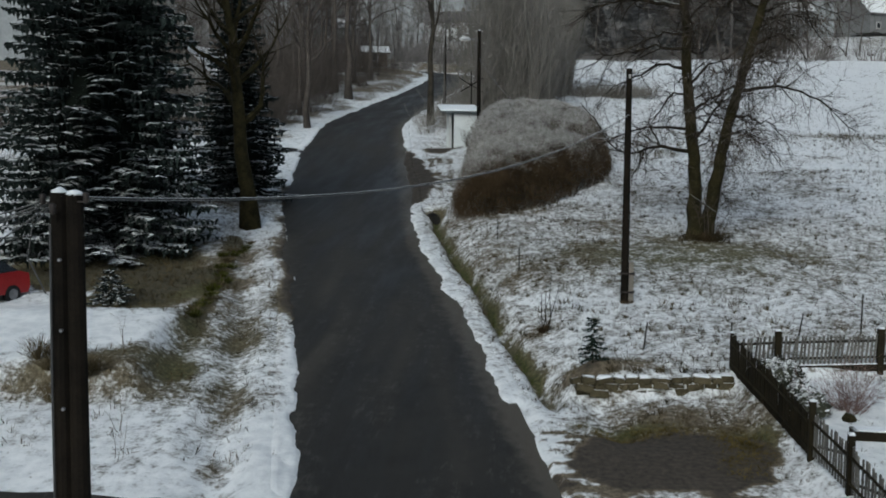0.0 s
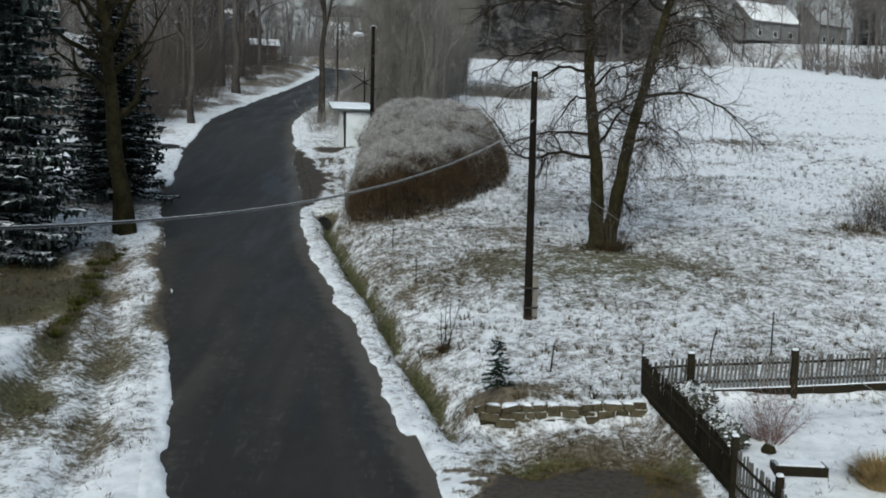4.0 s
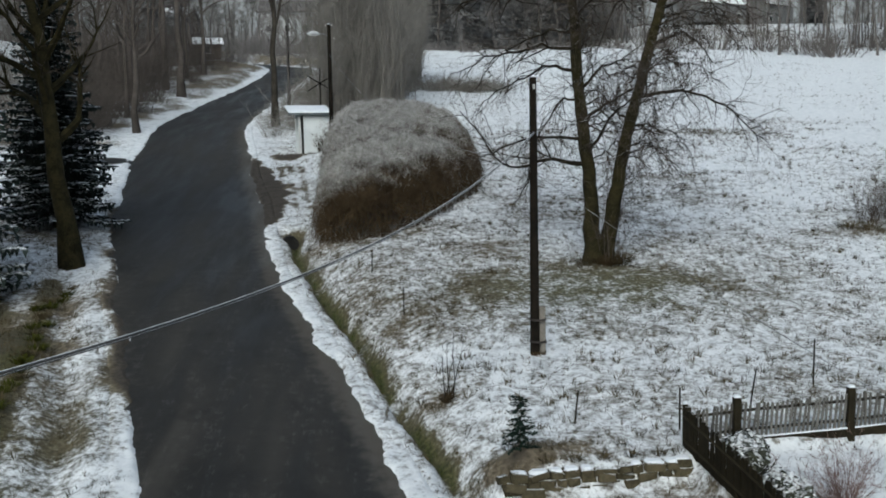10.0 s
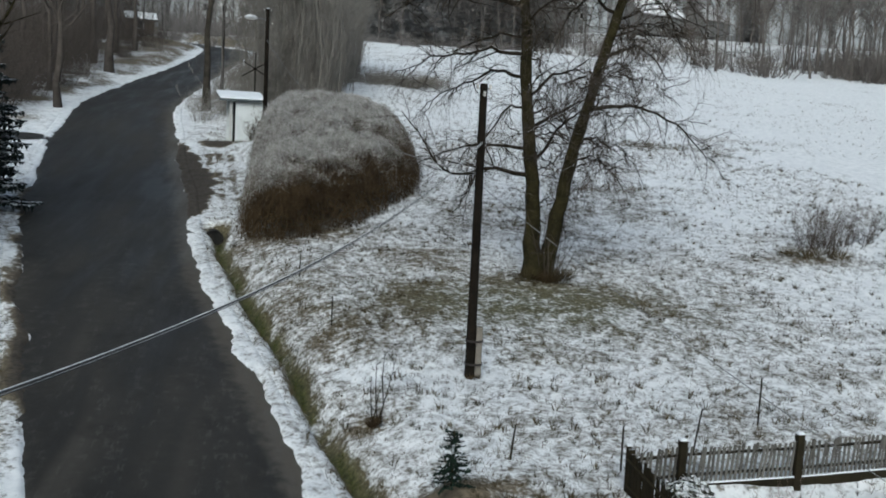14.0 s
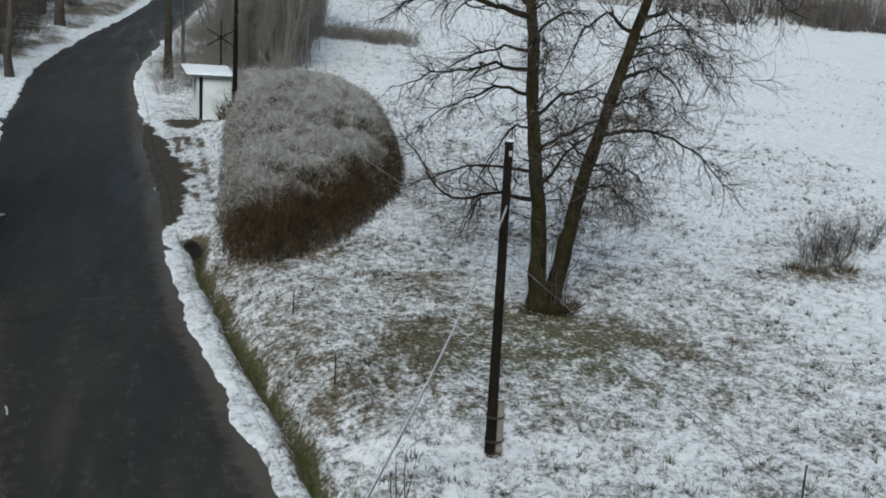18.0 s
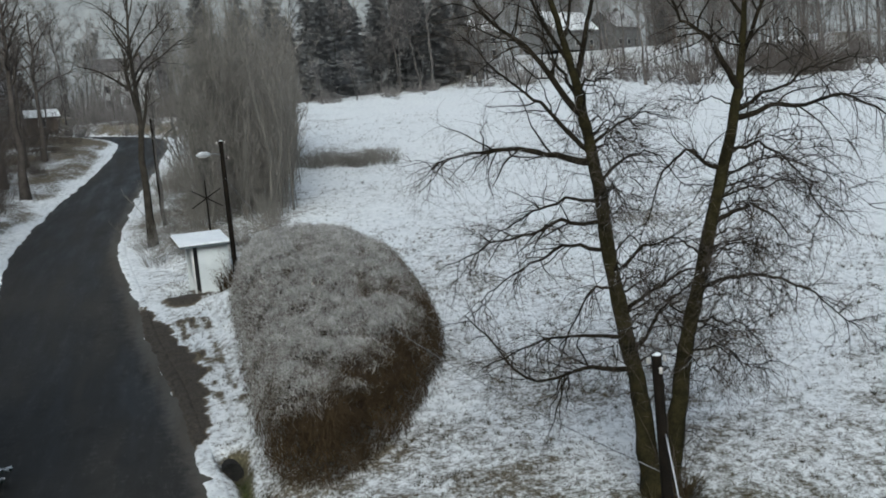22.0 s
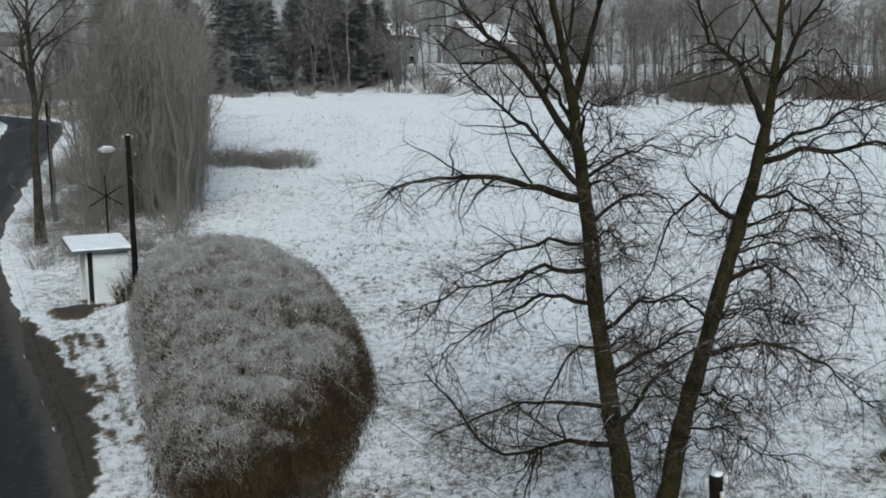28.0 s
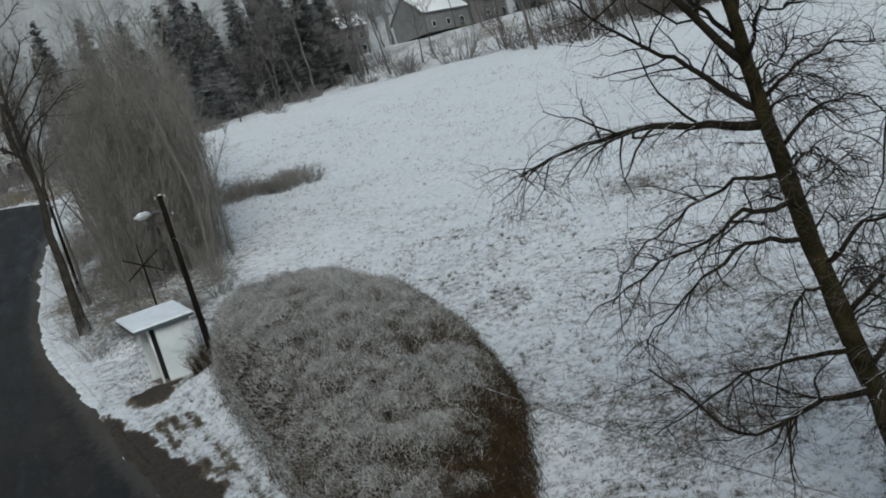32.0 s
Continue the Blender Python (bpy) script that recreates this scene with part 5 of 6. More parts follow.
COPPICE = M("coppice_bark", (0.130, 0.120, 0.105), (0.23, 0.215, 0.190), 0.95, 0.5, 6, snow=0.08, relief=0.2)
tall = [coppice("thicket_shrub", x, y, h, 16, "tall dense bare thicket of slim upright stems", 100 + k, "thicket behind the shelter")
        for k, (x, y, h) in enumerate(((-4.6, 58.5, 15.5), (-5.2, 63.5, 17.0), (-2.6, 64.0, 14.0)))]
for k in range(48):
    y = rngt.uniform(56, 94)
    x = rngt.uniform(-7.2, -1.7 + (y - 56) * 0.11)
    grow(tall[k % 3], x, y, rngt.uniform(0.7, 1.12), rngt.uniform(0.75, 1.15))
low = [thicket("thicket_shrub", x, y, 2.2, 1.4, 30, "low bare brushwood near the shelter", 130 + k, "brushwood", material=THICK, wt=0.009, base_r=0.5, subs=9, fine=3)
       for k, (x, y) in enumerate(((-8.6, 45.5), (-5.4, 47.5)))]
for k in range(64):
    y = rngt.uniform(43.5, 84)
    x = rngt.uniform(float(np.interp(y, MID_Y, MID_X)) + 5.2, -2.5)
    if y < 46 and x < -5.5:
        continue
    grow(low[k % 2], x, y, rngt.uniform(0.6, 1.4))
for k, (x, y, h) in enumerate(((-6.15, 37.9, 2.0), (-6.75, 37.6, 1.4))):
    thicket("shrub", x, y, h, 0.9, 60, "brown twiggy shrub growing against the shelter", 155 + k, material=BUSHTWIG, wt=0.010, base_r=0.4, subs=10)
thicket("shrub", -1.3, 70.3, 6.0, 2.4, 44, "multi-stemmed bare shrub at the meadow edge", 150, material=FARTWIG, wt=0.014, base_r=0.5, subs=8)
under = [thicket("undergrowth_shrub", x, y, h, 3.2, 40, "bare brown undergrowth beside the road", 160 + k, "roadside undergrowth", material=UNDER, wt=0.014, base_r=1.5, subs=8, fine=2)
         for k, (x, y, h) in enumerate(((-24.5, 47.0, 6.0), (-27.0, 60.0, 8.0), (-30.0, 74.0, 5.0)))]
for k in range(175):
    y = rngt.uniform(42, 66) if k < 75 else rngt.uniform(66, 128)
    x = np.interp(y, MID_Y, MID_X) - rngt.uniform(6.4, 9.0) - 24 * rngt.random() ** 1.5
    far = min(1.0, max(0.0, (y - 62) / 20)) * (1.0 if x > -25 else 0.0)
    grow(under[k % 3], float(x), y, rngt.uniform(0.5, 1.15) * (1 - 0.5 * far), rngt.uniform(0.8, 1.3))
for k, (x, y) in enumerate(((-33, 33), (-36, 28), (-30, 41), (-27, 42))):
    grow(under[k % 3], x, y, rngt.uniform(0.5, 0.8))

# low brush in the meadow
bed = [thicket("brush", 1.5 + 4 * k, 80.5, 1.7, 1.5, 34, "low brown brush in the snowy meadow", 220 + k, "meadow brush", material=THICK, wt=0.013, base_r=0.9, subs=9) for k in range(2)]
for k in range(40):
    grow(bed[k % 2], rngt.uniform(-2.0, 9) + rngt.random() * 4, rngt.uniform(77, 85), rngt.uniform(0.6, 1.15))
for k, (x, y, h) in enumerate(((16.6, 13.6, 2.5), (17.7, 14.4, 2.2), (18.9, 14.9, 2.0), (17.0, 12.9, 1.4), (20.3, 15.6, 2.1))):
    thicket("shrub", x, y, h, 1.1, 34, "dark bare shrub clump in the meadow", 240 + k, "meadow shrubs", material=TWIG, wt=0.008, base_r=0.45, subs=9)

# ---- far woods behind the meadow: four kinds of tree, each repeated ----
woods = []
for k, (h, r, f) in enumerate(((17, 0.20, 0.45), (15, 0.17, 0.4), (19, 0.24, 0.5), (13, 0.15, 0.35))):
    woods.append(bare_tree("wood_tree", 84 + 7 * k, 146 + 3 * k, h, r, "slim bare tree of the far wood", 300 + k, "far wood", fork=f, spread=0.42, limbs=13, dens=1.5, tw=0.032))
# nearer wood, with less haze in its colour than FARTWIG
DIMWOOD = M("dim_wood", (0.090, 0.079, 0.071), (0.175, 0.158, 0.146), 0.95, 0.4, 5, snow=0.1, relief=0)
conif = [spruce("spruce_tree", 22, 168, 21, 4.4, "spruce at the meadow's upper edge, paled with painted haze", 310, FARNEEDLE, whorl=0.7, per=12, twig_len=1.3, gap=0.45),
         spruce("spruce_tree", 29, 172, 18, 4.0, "spruce at the meadow's upper edge, paled with painted haze", 311, FARNEEDLE, whorl=0.7, per=12, twig_len=1.3, gap=0.45)]
edge_wood = [bare_tree("wood_tree", 96 + 8 * k, 139 + 4 * k, h, r, "dark slim bare tree at the edge of the wood", 305 + k, "far wood", fork=f, spread=0.40, limbs=12, dens=1.3, tw=0.026, bark=DIMWOOD, twigm=DIMWOOD)
             for k, (h, r, f) in enumerate(((18, 0.22, 0.45), (15, 0.17, 0.35)))]
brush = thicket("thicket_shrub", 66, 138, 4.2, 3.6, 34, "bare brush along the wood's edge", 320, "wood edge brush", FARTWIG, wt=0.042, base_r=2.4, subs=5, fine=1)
wr = random.Random(9)


def plant(src, x, y, s):
    m = pose(x, y, gz(x, y) - 0.05, wr.gauss(0, 3.5), wr.gauss(0, 3.5), wr.uniform(0, 360))
    return copy_thing(src, m @ Matrix.Diagonal((s, s, s * wr.uniform(0.75, 1.15), 1)))


wood_spots = []
for k in range(560):
    u = wr.random()
    if u < 0.42:
        x, y = wr.uniform(58, 165), wr.uniform(124, 215)
    elif u < 0.72:
        x, y = wr.uniform(-14, 78), wr.uniform(156, 225)
    else:
        x, y = wr.uniform(-80, -22), wr.uniform(112, 205)
    if x > 58 and y < 118 + 0.15 * (x - 62) or (x < -8 and x > -26 and y < 174):
        continue
    if 48 < x < 86 and y < 186 and k % 3:
        continue
    wood_spots.append((x, y, wr.uniform(0.45, 1.2)))
wood_spots.sort(key=lambda q: q[1] + 0.3 * abs(q[0] - 20))
for k, (x, y, s) in enumerate(wood_spots[:280]):
    plant(edge_wood[k % 2] if x > 58 and y < 175 else woods[k % 4], x, y, s)
for k in range(60):
    plant(edge_wood[k % 2] if k % 3 else woods[k % 4], wr.uniform(82, 175), wr.uniform(150, 215), wr.uniform(0.7, 1.25))
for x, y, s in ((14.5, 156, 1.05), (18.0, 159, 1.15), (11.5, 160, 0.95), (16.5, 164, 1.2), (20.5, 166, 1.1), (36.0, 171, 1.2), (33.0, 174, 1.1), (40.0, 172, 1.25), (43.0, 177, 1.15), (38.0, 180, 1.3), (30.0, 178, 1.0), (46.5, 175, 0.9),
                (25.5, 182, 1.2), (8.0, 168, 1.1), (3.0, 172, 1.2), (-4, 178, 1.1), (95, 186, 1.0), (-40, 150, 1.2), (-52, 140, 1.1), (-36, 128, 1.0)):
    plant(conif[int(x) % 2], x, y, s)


def strew(name, sources, spots, material, label, cat):
    """One mesh of many turned and scaled copies of the source meshes."""
    vs, fs, base = [], [], 0
    for k, (x, y, s) in enumerate(spots):
        src = sources[k % len(sources)]
        v, f = src
        a = wr.uniform(0, 6.28)
        rot = np.array(((math.cos(a), -math.sin(a), wr.gauss(0, 0.06)), (math.sin(a), math.cos(a), wr.gauss(0, 0.06)), (0, 0, wr.uniform(0.75, 1.2))))
        vs.append((v * s) @ rot.T + np.array((x, y, gz(x, y) - 0.05)))
        fs += [tuple(i + base for i in q) for q in f]
        base += len(v)
    me = bpy.data.meshes.new(name)
    me.from_pydata(np.concatenate(vs), [], fs)
    me.materials.append(material)
    return tagged(new(name, me), label, cat, kind="stuff")


def mesh_of(ob):
    vs, fs = [], []
    for c in ob.children:
        me = c.data
        n0 = len(vs)
        vs += [tuple(v.co) for v in me.vertices]
        fs += [tuple(n0 + i for i in p.vertices) for p in me.polygons]
    return np.array(vs), fs


spots = []
for k in range(260):
    x = wr.uniform(-10, 140)
    y = (141 if x < 30 else 150 if x < 62 else 126) + 34 * wr.random() ** 1.4
    if 46 < x < 84 and y < 184 and k % 3 or 64 < x < 80 and 178 < y < 194:
        continue
    spots.append((x, y, wr.uniform(0.25, 0.6) if x < 48 and y < 168 else wr.uniform(0.6, 1.6)))
for k in range(60):
    spots.append((wr.uniform(-80, -20), wr.uniform(122, 190), wr.uniform(0.8, 1.7)))
for k in range(16):
    spots.append((wr.uniform(-25, -9), wr.uniform(150, 168), wr.uniform(0.7, 1.3)))
for k in range(26):
    spots.append((wr.uniform(-24, -4), wr.uniform(126, 146), wr.uniform(0.35, 0.7)))
strew("wood_brush", [mesh_of(brush)], [q for q in spots if q[0] < 60], FARTWIG, "bare brush along the wood's edge, haze painted in", "brush")
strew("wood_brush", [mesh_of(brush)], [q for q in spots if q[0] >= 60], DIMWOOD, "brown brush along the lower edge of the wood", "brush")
strew("wood_background", [mesh_of(w) for w in woods], wood_spots[280:440], FARTWIG, "bare wood behind the meadow, haze painted in", "wood")
for x, y in ((-24, 152), (-20.5, 166), (-19, 145), (-26, 145), (-12, 158), (-16, 168), (-23, 170), (-9, 146), (-18, 152), (-14, 163), (-17, 158), (-13, 150), (-11, 168), (-22, 160), (-15, 146), (13, 143), (19, 145), (3, 141)):
    plant(woods[3], x, y, wr.uniform(0.55, 0.8))


# ---- houses ----
def house(x, y, w, d, h, roof_h, rz, wall, label, wins=3, chimney=True, roof=None):
    z = gz(x, y)
    hs = thing("house", (x, y, z - 0.1), label, "house", "village houses", rz=rz)
    body = Geo().box((0, 0, h / 2), (w, d, h))
    body.prism([(-w / 2, -d / 2, h), (-w / 2, d / 2, h), (-w / 2, 0, h + roof_h)], (w, 0, 0))
    part("wall", body, wall, hs)
    for sg in (-1, 1):
        g = Geo().prism([(-w / 2 - 0.5, sg * (d / 2 + 0.5), h - 0.45 * roof_h / d * 2), (-w / 2 - 0.5, 0, h + roof_h + 0.05), (-w / 2 - 0.5, 0, h + roof_h + 0.27), (-w / 2 - 0.5, sg * (d / 2 + 0.5), h + 0.22 - 0.45 * roof_h / d * 2)], (w + 1.0, 0, 0))
        part("roof_slope", g, roof or ROOFDARK, hs, "weathered roof slope" if roof is ROOFBARE else "snow-covered roof slope")
    if chimney:
        part("chimney", Geo().box((w * 0.2, 0.3, h + roof_h + 0.3), (0.6, 0.6, 1.4)), WALLBROWN, hs)
    for i in range(wins):
        for j in range(max(1, int(h / 2.6))):
            wx, wz = -w / 2 + w * (i + 0.5) / wins, 1.5 + 2.6 * j
            f = part("window", Geo().box((wx, -d / 2 - 0.02, wz), (1.1, 0.10, 1.35)), TRIMWHITE, hs)
            part("pane", Geo().box((wx, -d / 2 - 0.075, wz), (0.9, 0.03, 1.15)), PANE, f)
            part("sill", Geo().box((wx, -d / 2 - 0.10, wz - 0.72), (1.25, 0.2, 0.06)), CONCRETE, f)
    part("door", Geo().box((w * 0.32, -d / 2 - 0.03, 1.05), (1.0, 0.08, 2.1)), WALLBROWN, hs)
    return hs


house(-17.8, 177, 10.5, 8, 7.4, 2.4, -4, OLDPLASTER, "white plastered house behind the road's far bend", roof=ROOFBARE)
house(71.5, 187, 13, 9.5, 4.2, 4.3, 24, FARWALL, "grey house with a steep snowy roof above the meadow", roof=FARROOF)
house(55.5, 199, 9, 7, 6.4, 3.2, 12, FARWALL, "pale house half hidden by trees", roof=FARROOF)
house(-40, 168, 10, 8, 4.6, 3.6, -20, WALLBROWN, "brown village house in the wood")
house(92, 205, 10, 8, 5.0, 4.0, 30, WALLGREY, "grey village house beyond the field")
house(-29.0, 140, 4.2, 3.6, 2.3, 1.0, 15, WALLBROWN, "small timber shed with a snowy roof", wins=1, chimney=False)
house(-34, 64, 7, 6, 3.0, 2.6, 70, WALLGREY, "low house among bare roadside trees", wins=2)
house(-47, 35, 8, 7, 3.2, 3.0, 80, WALLGREY, "house behind the garden spruces", wins=3)


# ---- picket fences round the garden ----
def picket_mesh(name, w, t, h):
    g = Geo()
    ring = [(-w / 2, -t / 2, 0), (w / 2, -t / 2, 0), (w / 2, -t / 2, h - 0.05), (0.3 * w, -t / 2, h), (-0.3 * w, -t / 2, h), (-w / 2, -t / 2, h - 0.05)]
    return g.prism(ring, (0, t, 0)).mesh(name)


def picket_run(fence, a, b, za, zb, h, gap, me, jitter, rng, lean=0.0):
    ax, ay, bx, by = *a, *b
    ln = math.hypot(bx - ax, by - ay)
    n = int(ln / gap)
    rz = math.atan2(by - ay, bx - ax)
    for i in range(n):
        t = (i + 0.5) / n
        o = new("picket", me)
        o.parent = fence
        o.matrix_basis = Matrix.LocRotScale(Vector((ax + (bx - ax) * t, ay + (by - ay) * t, za + (zb - za) * t + rng.gauss(0, 0.008))) - fence.location,
                                            Euler((rng.gauss(0, jitter), lean + rng.gauss(0, jitter), rz)), Vector((1, 1, h * rng.uniform(0.96, 1.03))))
    for k in (0.22, 0.78):
        g = Geo().tube([Vector((ax, ay, za + h * k)) - fence.location + Vector((math.sin(-rz) * -0.03, math.cos(rz) * 0.03, 0)), Vector((bx, by, zb + h * k)) - fence.location + Vector((math.sin(-rz) * -0.03, math.cos(rz) * 0.03, 0))], [0.035, 0.035], 4)
        part("rail", g, OLDWOOD, fence)


def fences():
    rng = random.Random(8)
    pale, dark = picket_mesh("picket", 0.055, 0.022, 1.0), picket_mesh("picket", 0.094, 0.022, 1.0)
    pale.materials.append(PALEWOOD)
    dark.materials.append(OLDWOOD)
    f = thing("picket_fence", (7.0, -5.6, gz(7.0, -5.6)), "weathered pale picket fence on a low base board", "fence", "garden fences")
    posts = [(2.15, -6.1), (3.38, -5.85), (6.05, -5.65), (9.06, -5.26), (12.1, -4.85), (15.0, -4.45), (18.0, -4.0)]
    for (a, b) in zip(posts[:-1], posts[1:]):
        za, zb = -0.96 + 0.03 * (a[0] - 2), -0.96 + 0.03 * (b[0] - 2)
        picket_run(f, a, b, za, zb, 0.77, 0.105, pale, 0.035, rng, 0.09)
        d = Vector((b[0] - a[0], b[1] - a[1], zb - za))
        m = Matrix.Rotation(math.atan2(d.y, d.x), 3, 'Z') @ Matrix.Rotation(-math.atan2(d.z, math.hypot(d.x, d.y)), 3, 'Y')
        part("base_board", Geo().box(Vector(((a[0] + b[0]) / 2, (a[1] + b[1]) / 2, (za + zb) / 2 - 0.12)) - f.location, (d.length - 0.1, 0.05, 0.22), m), OLDWOOD, f)
        part("snow_line", Geo().box(Vector(((a[0] + b[0]) / 2, (a[1] + b[1]) / 2 - 0.03, (za + zb) / 2 + 0.005)) - f.location, (d.length - 0.12, 0.06, 0.025), m), SNOWLAY, f)
    for i, (x, y) in enumerate(posts):
        zb = -1.02 + 0.03 * (x - 2)
        wd = 0.10 if i == 0 else 0.16
        part("post", Geo().box(Vector((x, y - 0.02, zb + 0.28)) - f.location, (wd, wd, 1.4), chamfer=0.015), OLDWOOD, f)
        part("post_snow", Geo().box(Vector((x, y - 0.02, zb + 1.0)) - f.location, (wd * 0.95, wd * 0.95, 0.05), taper=0.7), SNOWLAY, f)
    f2 = thing("board_fence", (2.5, -9.0, gz(2.5, -9.0)), "dark weathered board fence along the drive", "fence", "garden fences")
    run = [(2.12, -6.2), (2.42, -8.6), (2.72, -11.2)]
    for (a, b) in zip(run[:-1], run[1:]):
        za, zb = gz(a[0] + 0.3, a[1]) - 0.03, gz(b[0] + 0.3, b[1]) - 0.03
        picket_run(f2, a, b, za, zb, 0.92, 0.10, dark, 0.02, rng)
    for x, y in run:
        part("post", Geo().box(Vector((x + 0.06, y, gz(x + 0.3, y) + 0.33)) - f2.location, (0.12, 0.12, 1.12), chamfer=0.015), OLDWOOD, f2)
    gt = thing("garden_gate", (2.95, -12.9, gz(2.95, -12.9)), "two-leaf picket gate with diagonal braces", "gate")
    for a, b in (((2.76, -11.3), (2.98, -12.9)), ((3.0, -12.98), (3.22, -14.6))):
        za, zb = gz(a[0] + 0.3, a[1]) + 0.02, gz(b[0] + 0.3, b[1]) + 0.02
        picket_run(gt, a, b, za, zb, 0.92, 0.12, pale, 0.01, rng)
        part("brace", Geo().tube([Vector((a[0], a[1], za + 0.2)) - gt.location + Vector((0.04, 0, 0)), Vector((b[0], b[1], zb + 0.72)) - gt.location + Vector((0.04, 0, 0))], [0.03, 0.03], 4), OLDWOOD, gt)
    for x, y in ((2.74, -11.25), (2.99, -12.94), (3.24, -14.65)):
        part("gate_post", Geo().box(Vector((x, y, gz(x + 0.3, y) + 0.5)) - gt.location, (0.13, 0.13, 1.3), chamfer=0.015), OLDWOOD, gt)
        part("post_snow", Geo().box(Vector((x, y, gz(x + 0.3, y) + 1.17)) - gt.location, (0.12, 0.12, 0.05), taper=0.7), SNOWLAY, gt)


fences()


def leafy(name, x, y, rx, ry, h, n, label, cat, seed, material, size=0.06, rz=0.0):
    """A clipped mass of small leaves."""
    rng = random.Random(seed)
    g, c = Geo(), Geo()
    th = thing(name, (x, y, gz(x, y) - 0.02), label, cat, rz=rz)
    rings = 7
    for i in range(rings + 1):
        a = math.pi / 2 * i / rings
        c.v += [Vector((math.cos(t) * rx * 0.8 * math.cos(a), math.sin(t) * ry * 0.8 * math.cos(a), h * 0.86 * math.sin(a))) for t in np.linspace(0, 6.283, 15)[:-1]]
    for i in range(rings):
        for k in range(14):
            c.f.append((i * 14 + k, i * 14 + (k + 1) % 14, (i + 1) * 14 + (k + 1) % 14, (i + 1) * 14 + k))
    part("inner_mass", c, CORE, th)
    for k in range(n):
        a, b = rng.uniform(0, 6.283), math.asin(rng.random() ** 0.8)
        o = Vector((math.cos(a) * math.cos(b), math.sin(a) * math.cos(b), math.sin(b)))
        lump = 1 + 0.16 * noise.noise(o * 2.6 + Vector((seed, 0, 0)))
        p = Vector((o.x * rx, o.y * ry, o.z * h)) * (lump * rng.uniform(0.82, 1.06))
        nrm = (o + Vector((rng.gauss(0, 0.5), rng.gauss(0, 0.5), rng.gauss(0, 0.4) + 0.3))).normalized()
        t1 = nrm.cross(Vector((rng.gauss(0, 1), rng.gauss(0, 1), rng.gauss(0, 1)))).normalized() * size * rng.uniform(0.6, 1.3)
        t2 = nrm.cross(t1) * 0.6
        n0 = len(g.v)
        g.v += [p - t1, p + t2, p + t1, p - t2]
        g.f.append((n0, n0 + 1, n0 + 2, n0 + 3))
    part("foliage", g, material, th, kind="stuff")
    return th


leafy("hedge", 3.05, -7.0, 0.42, 0.75, 0.56, 1700, "low evergreen hedge covered with snow behind the fence", "hedge", 1, LEAF, rz=8)
leafy("hedge", 3.3, -8.5, 0.45, 1.0, 0.55, 2200, "low evergreen hedge covered with snow behind the fence", "hedge", 2, LEAF, rz=10)
leafy("hedge", 3.55, -6.1, 0.45, 0.32, 0.48, 900, "snowy evergreen shrub in the fence corner", "hedge", 3, LEAF)
thicket("shrub", 4.35, -8.75, 1.45, 1.15, 60, "rounded garden shrub with fine reddish bare twigs", 401, "", REDTWIG, wt=0.006, base_r=0.15, subs=9)
single("tree_stump", Geo().tube([(0, 0, -0.1), (0, 0, 0.06), (0.02, 0, 0.14)], [0.2, 0.15, 0.10], 12), BARK, (4.15, -9.25, gz(4.15, -9.25)), "short dark stump below the red-twigged shrub", "stump")


def planter():
    x, y = 4.4, -10.3
    p = thing("planter_box", (x, y, gz(x, y)), "low dark planter box filled with snow", "planter", rz=-6)
    for nm, c, s in (("front_board", (0, -0.21, 0.07), (1.05, 0.035, 0.2)), ("back_board", (0, 0.21, 0.07), (1.05, 0.035, 0.2)), ("end_board", (-0.508, 0, 0.07), (0.035, 0.384, 0.2)), ("end_board", (0.508, 0, 0.07), (0.035, 0.384, 0.2))):
        part(nm, Geo().box(c, s), OLDWOOD, p)
    part("snow_fill", Geo().box((0, 0, 0.09), (0.97, 0.384, 0.22), taper=0.93), SNOWLAY, p)


planter()


def grass_clump(name, x, y, r, h, n, label, seed, material, cat="grass clump"):
    rng = random.Random(seed)
    g = Geo()
    for k in range(n):
        a, d = rng.uniform(0, 6.283), r * 0.45 * math.sqrt(rng.random())
        p = Vector((math.cos(a) * d, math.sin(a) * d, -0.03))
        q = wander(rng, p, Vector((math.cos(a) * 0.7 * d / (r * 0.45), math.sin(a) * 0.7 * d / (r * 0.45), 1)), h * rng.uniform(0.6, 1.1), 3, 0.22, 0.1)
        sd = Vector((-math.sin(a + 0.5), math.cos(a + 0.5), 0)) * 0.008
        n0 = len(g.v)
        for pt in q[:-1]:
            g.v += [pt - sd, pt + sd]
        g.v.append(q[-1])
        for i in range(len(q) - 2):
            g.f.append((n0 + 2 * i, n0 + 2 * i + 1, n0 + 2 * i + 3, n0 + 2 * i + 2))
        g.f.append((n0 + 2 * (len(q) - 2), n0 + 2 * (len(q) - 2) + 1, n0 + 2 * (len(q) - 1)))
    return single(name, g, material, (x, y, gz(x, y)), label, cat)


grass_clump("ornamental_grass", 5.8, -10.9, 0.75, 0.75, 900, "tan clump of dry ornamental grass in the snow", 5, TANGRASS)


OCHRE = M("matted_ochre_grass", (0.055, 0.042, 0.010), (0.17, 0.13, 0.045), 0.9, 2.5, 9, relief=0)


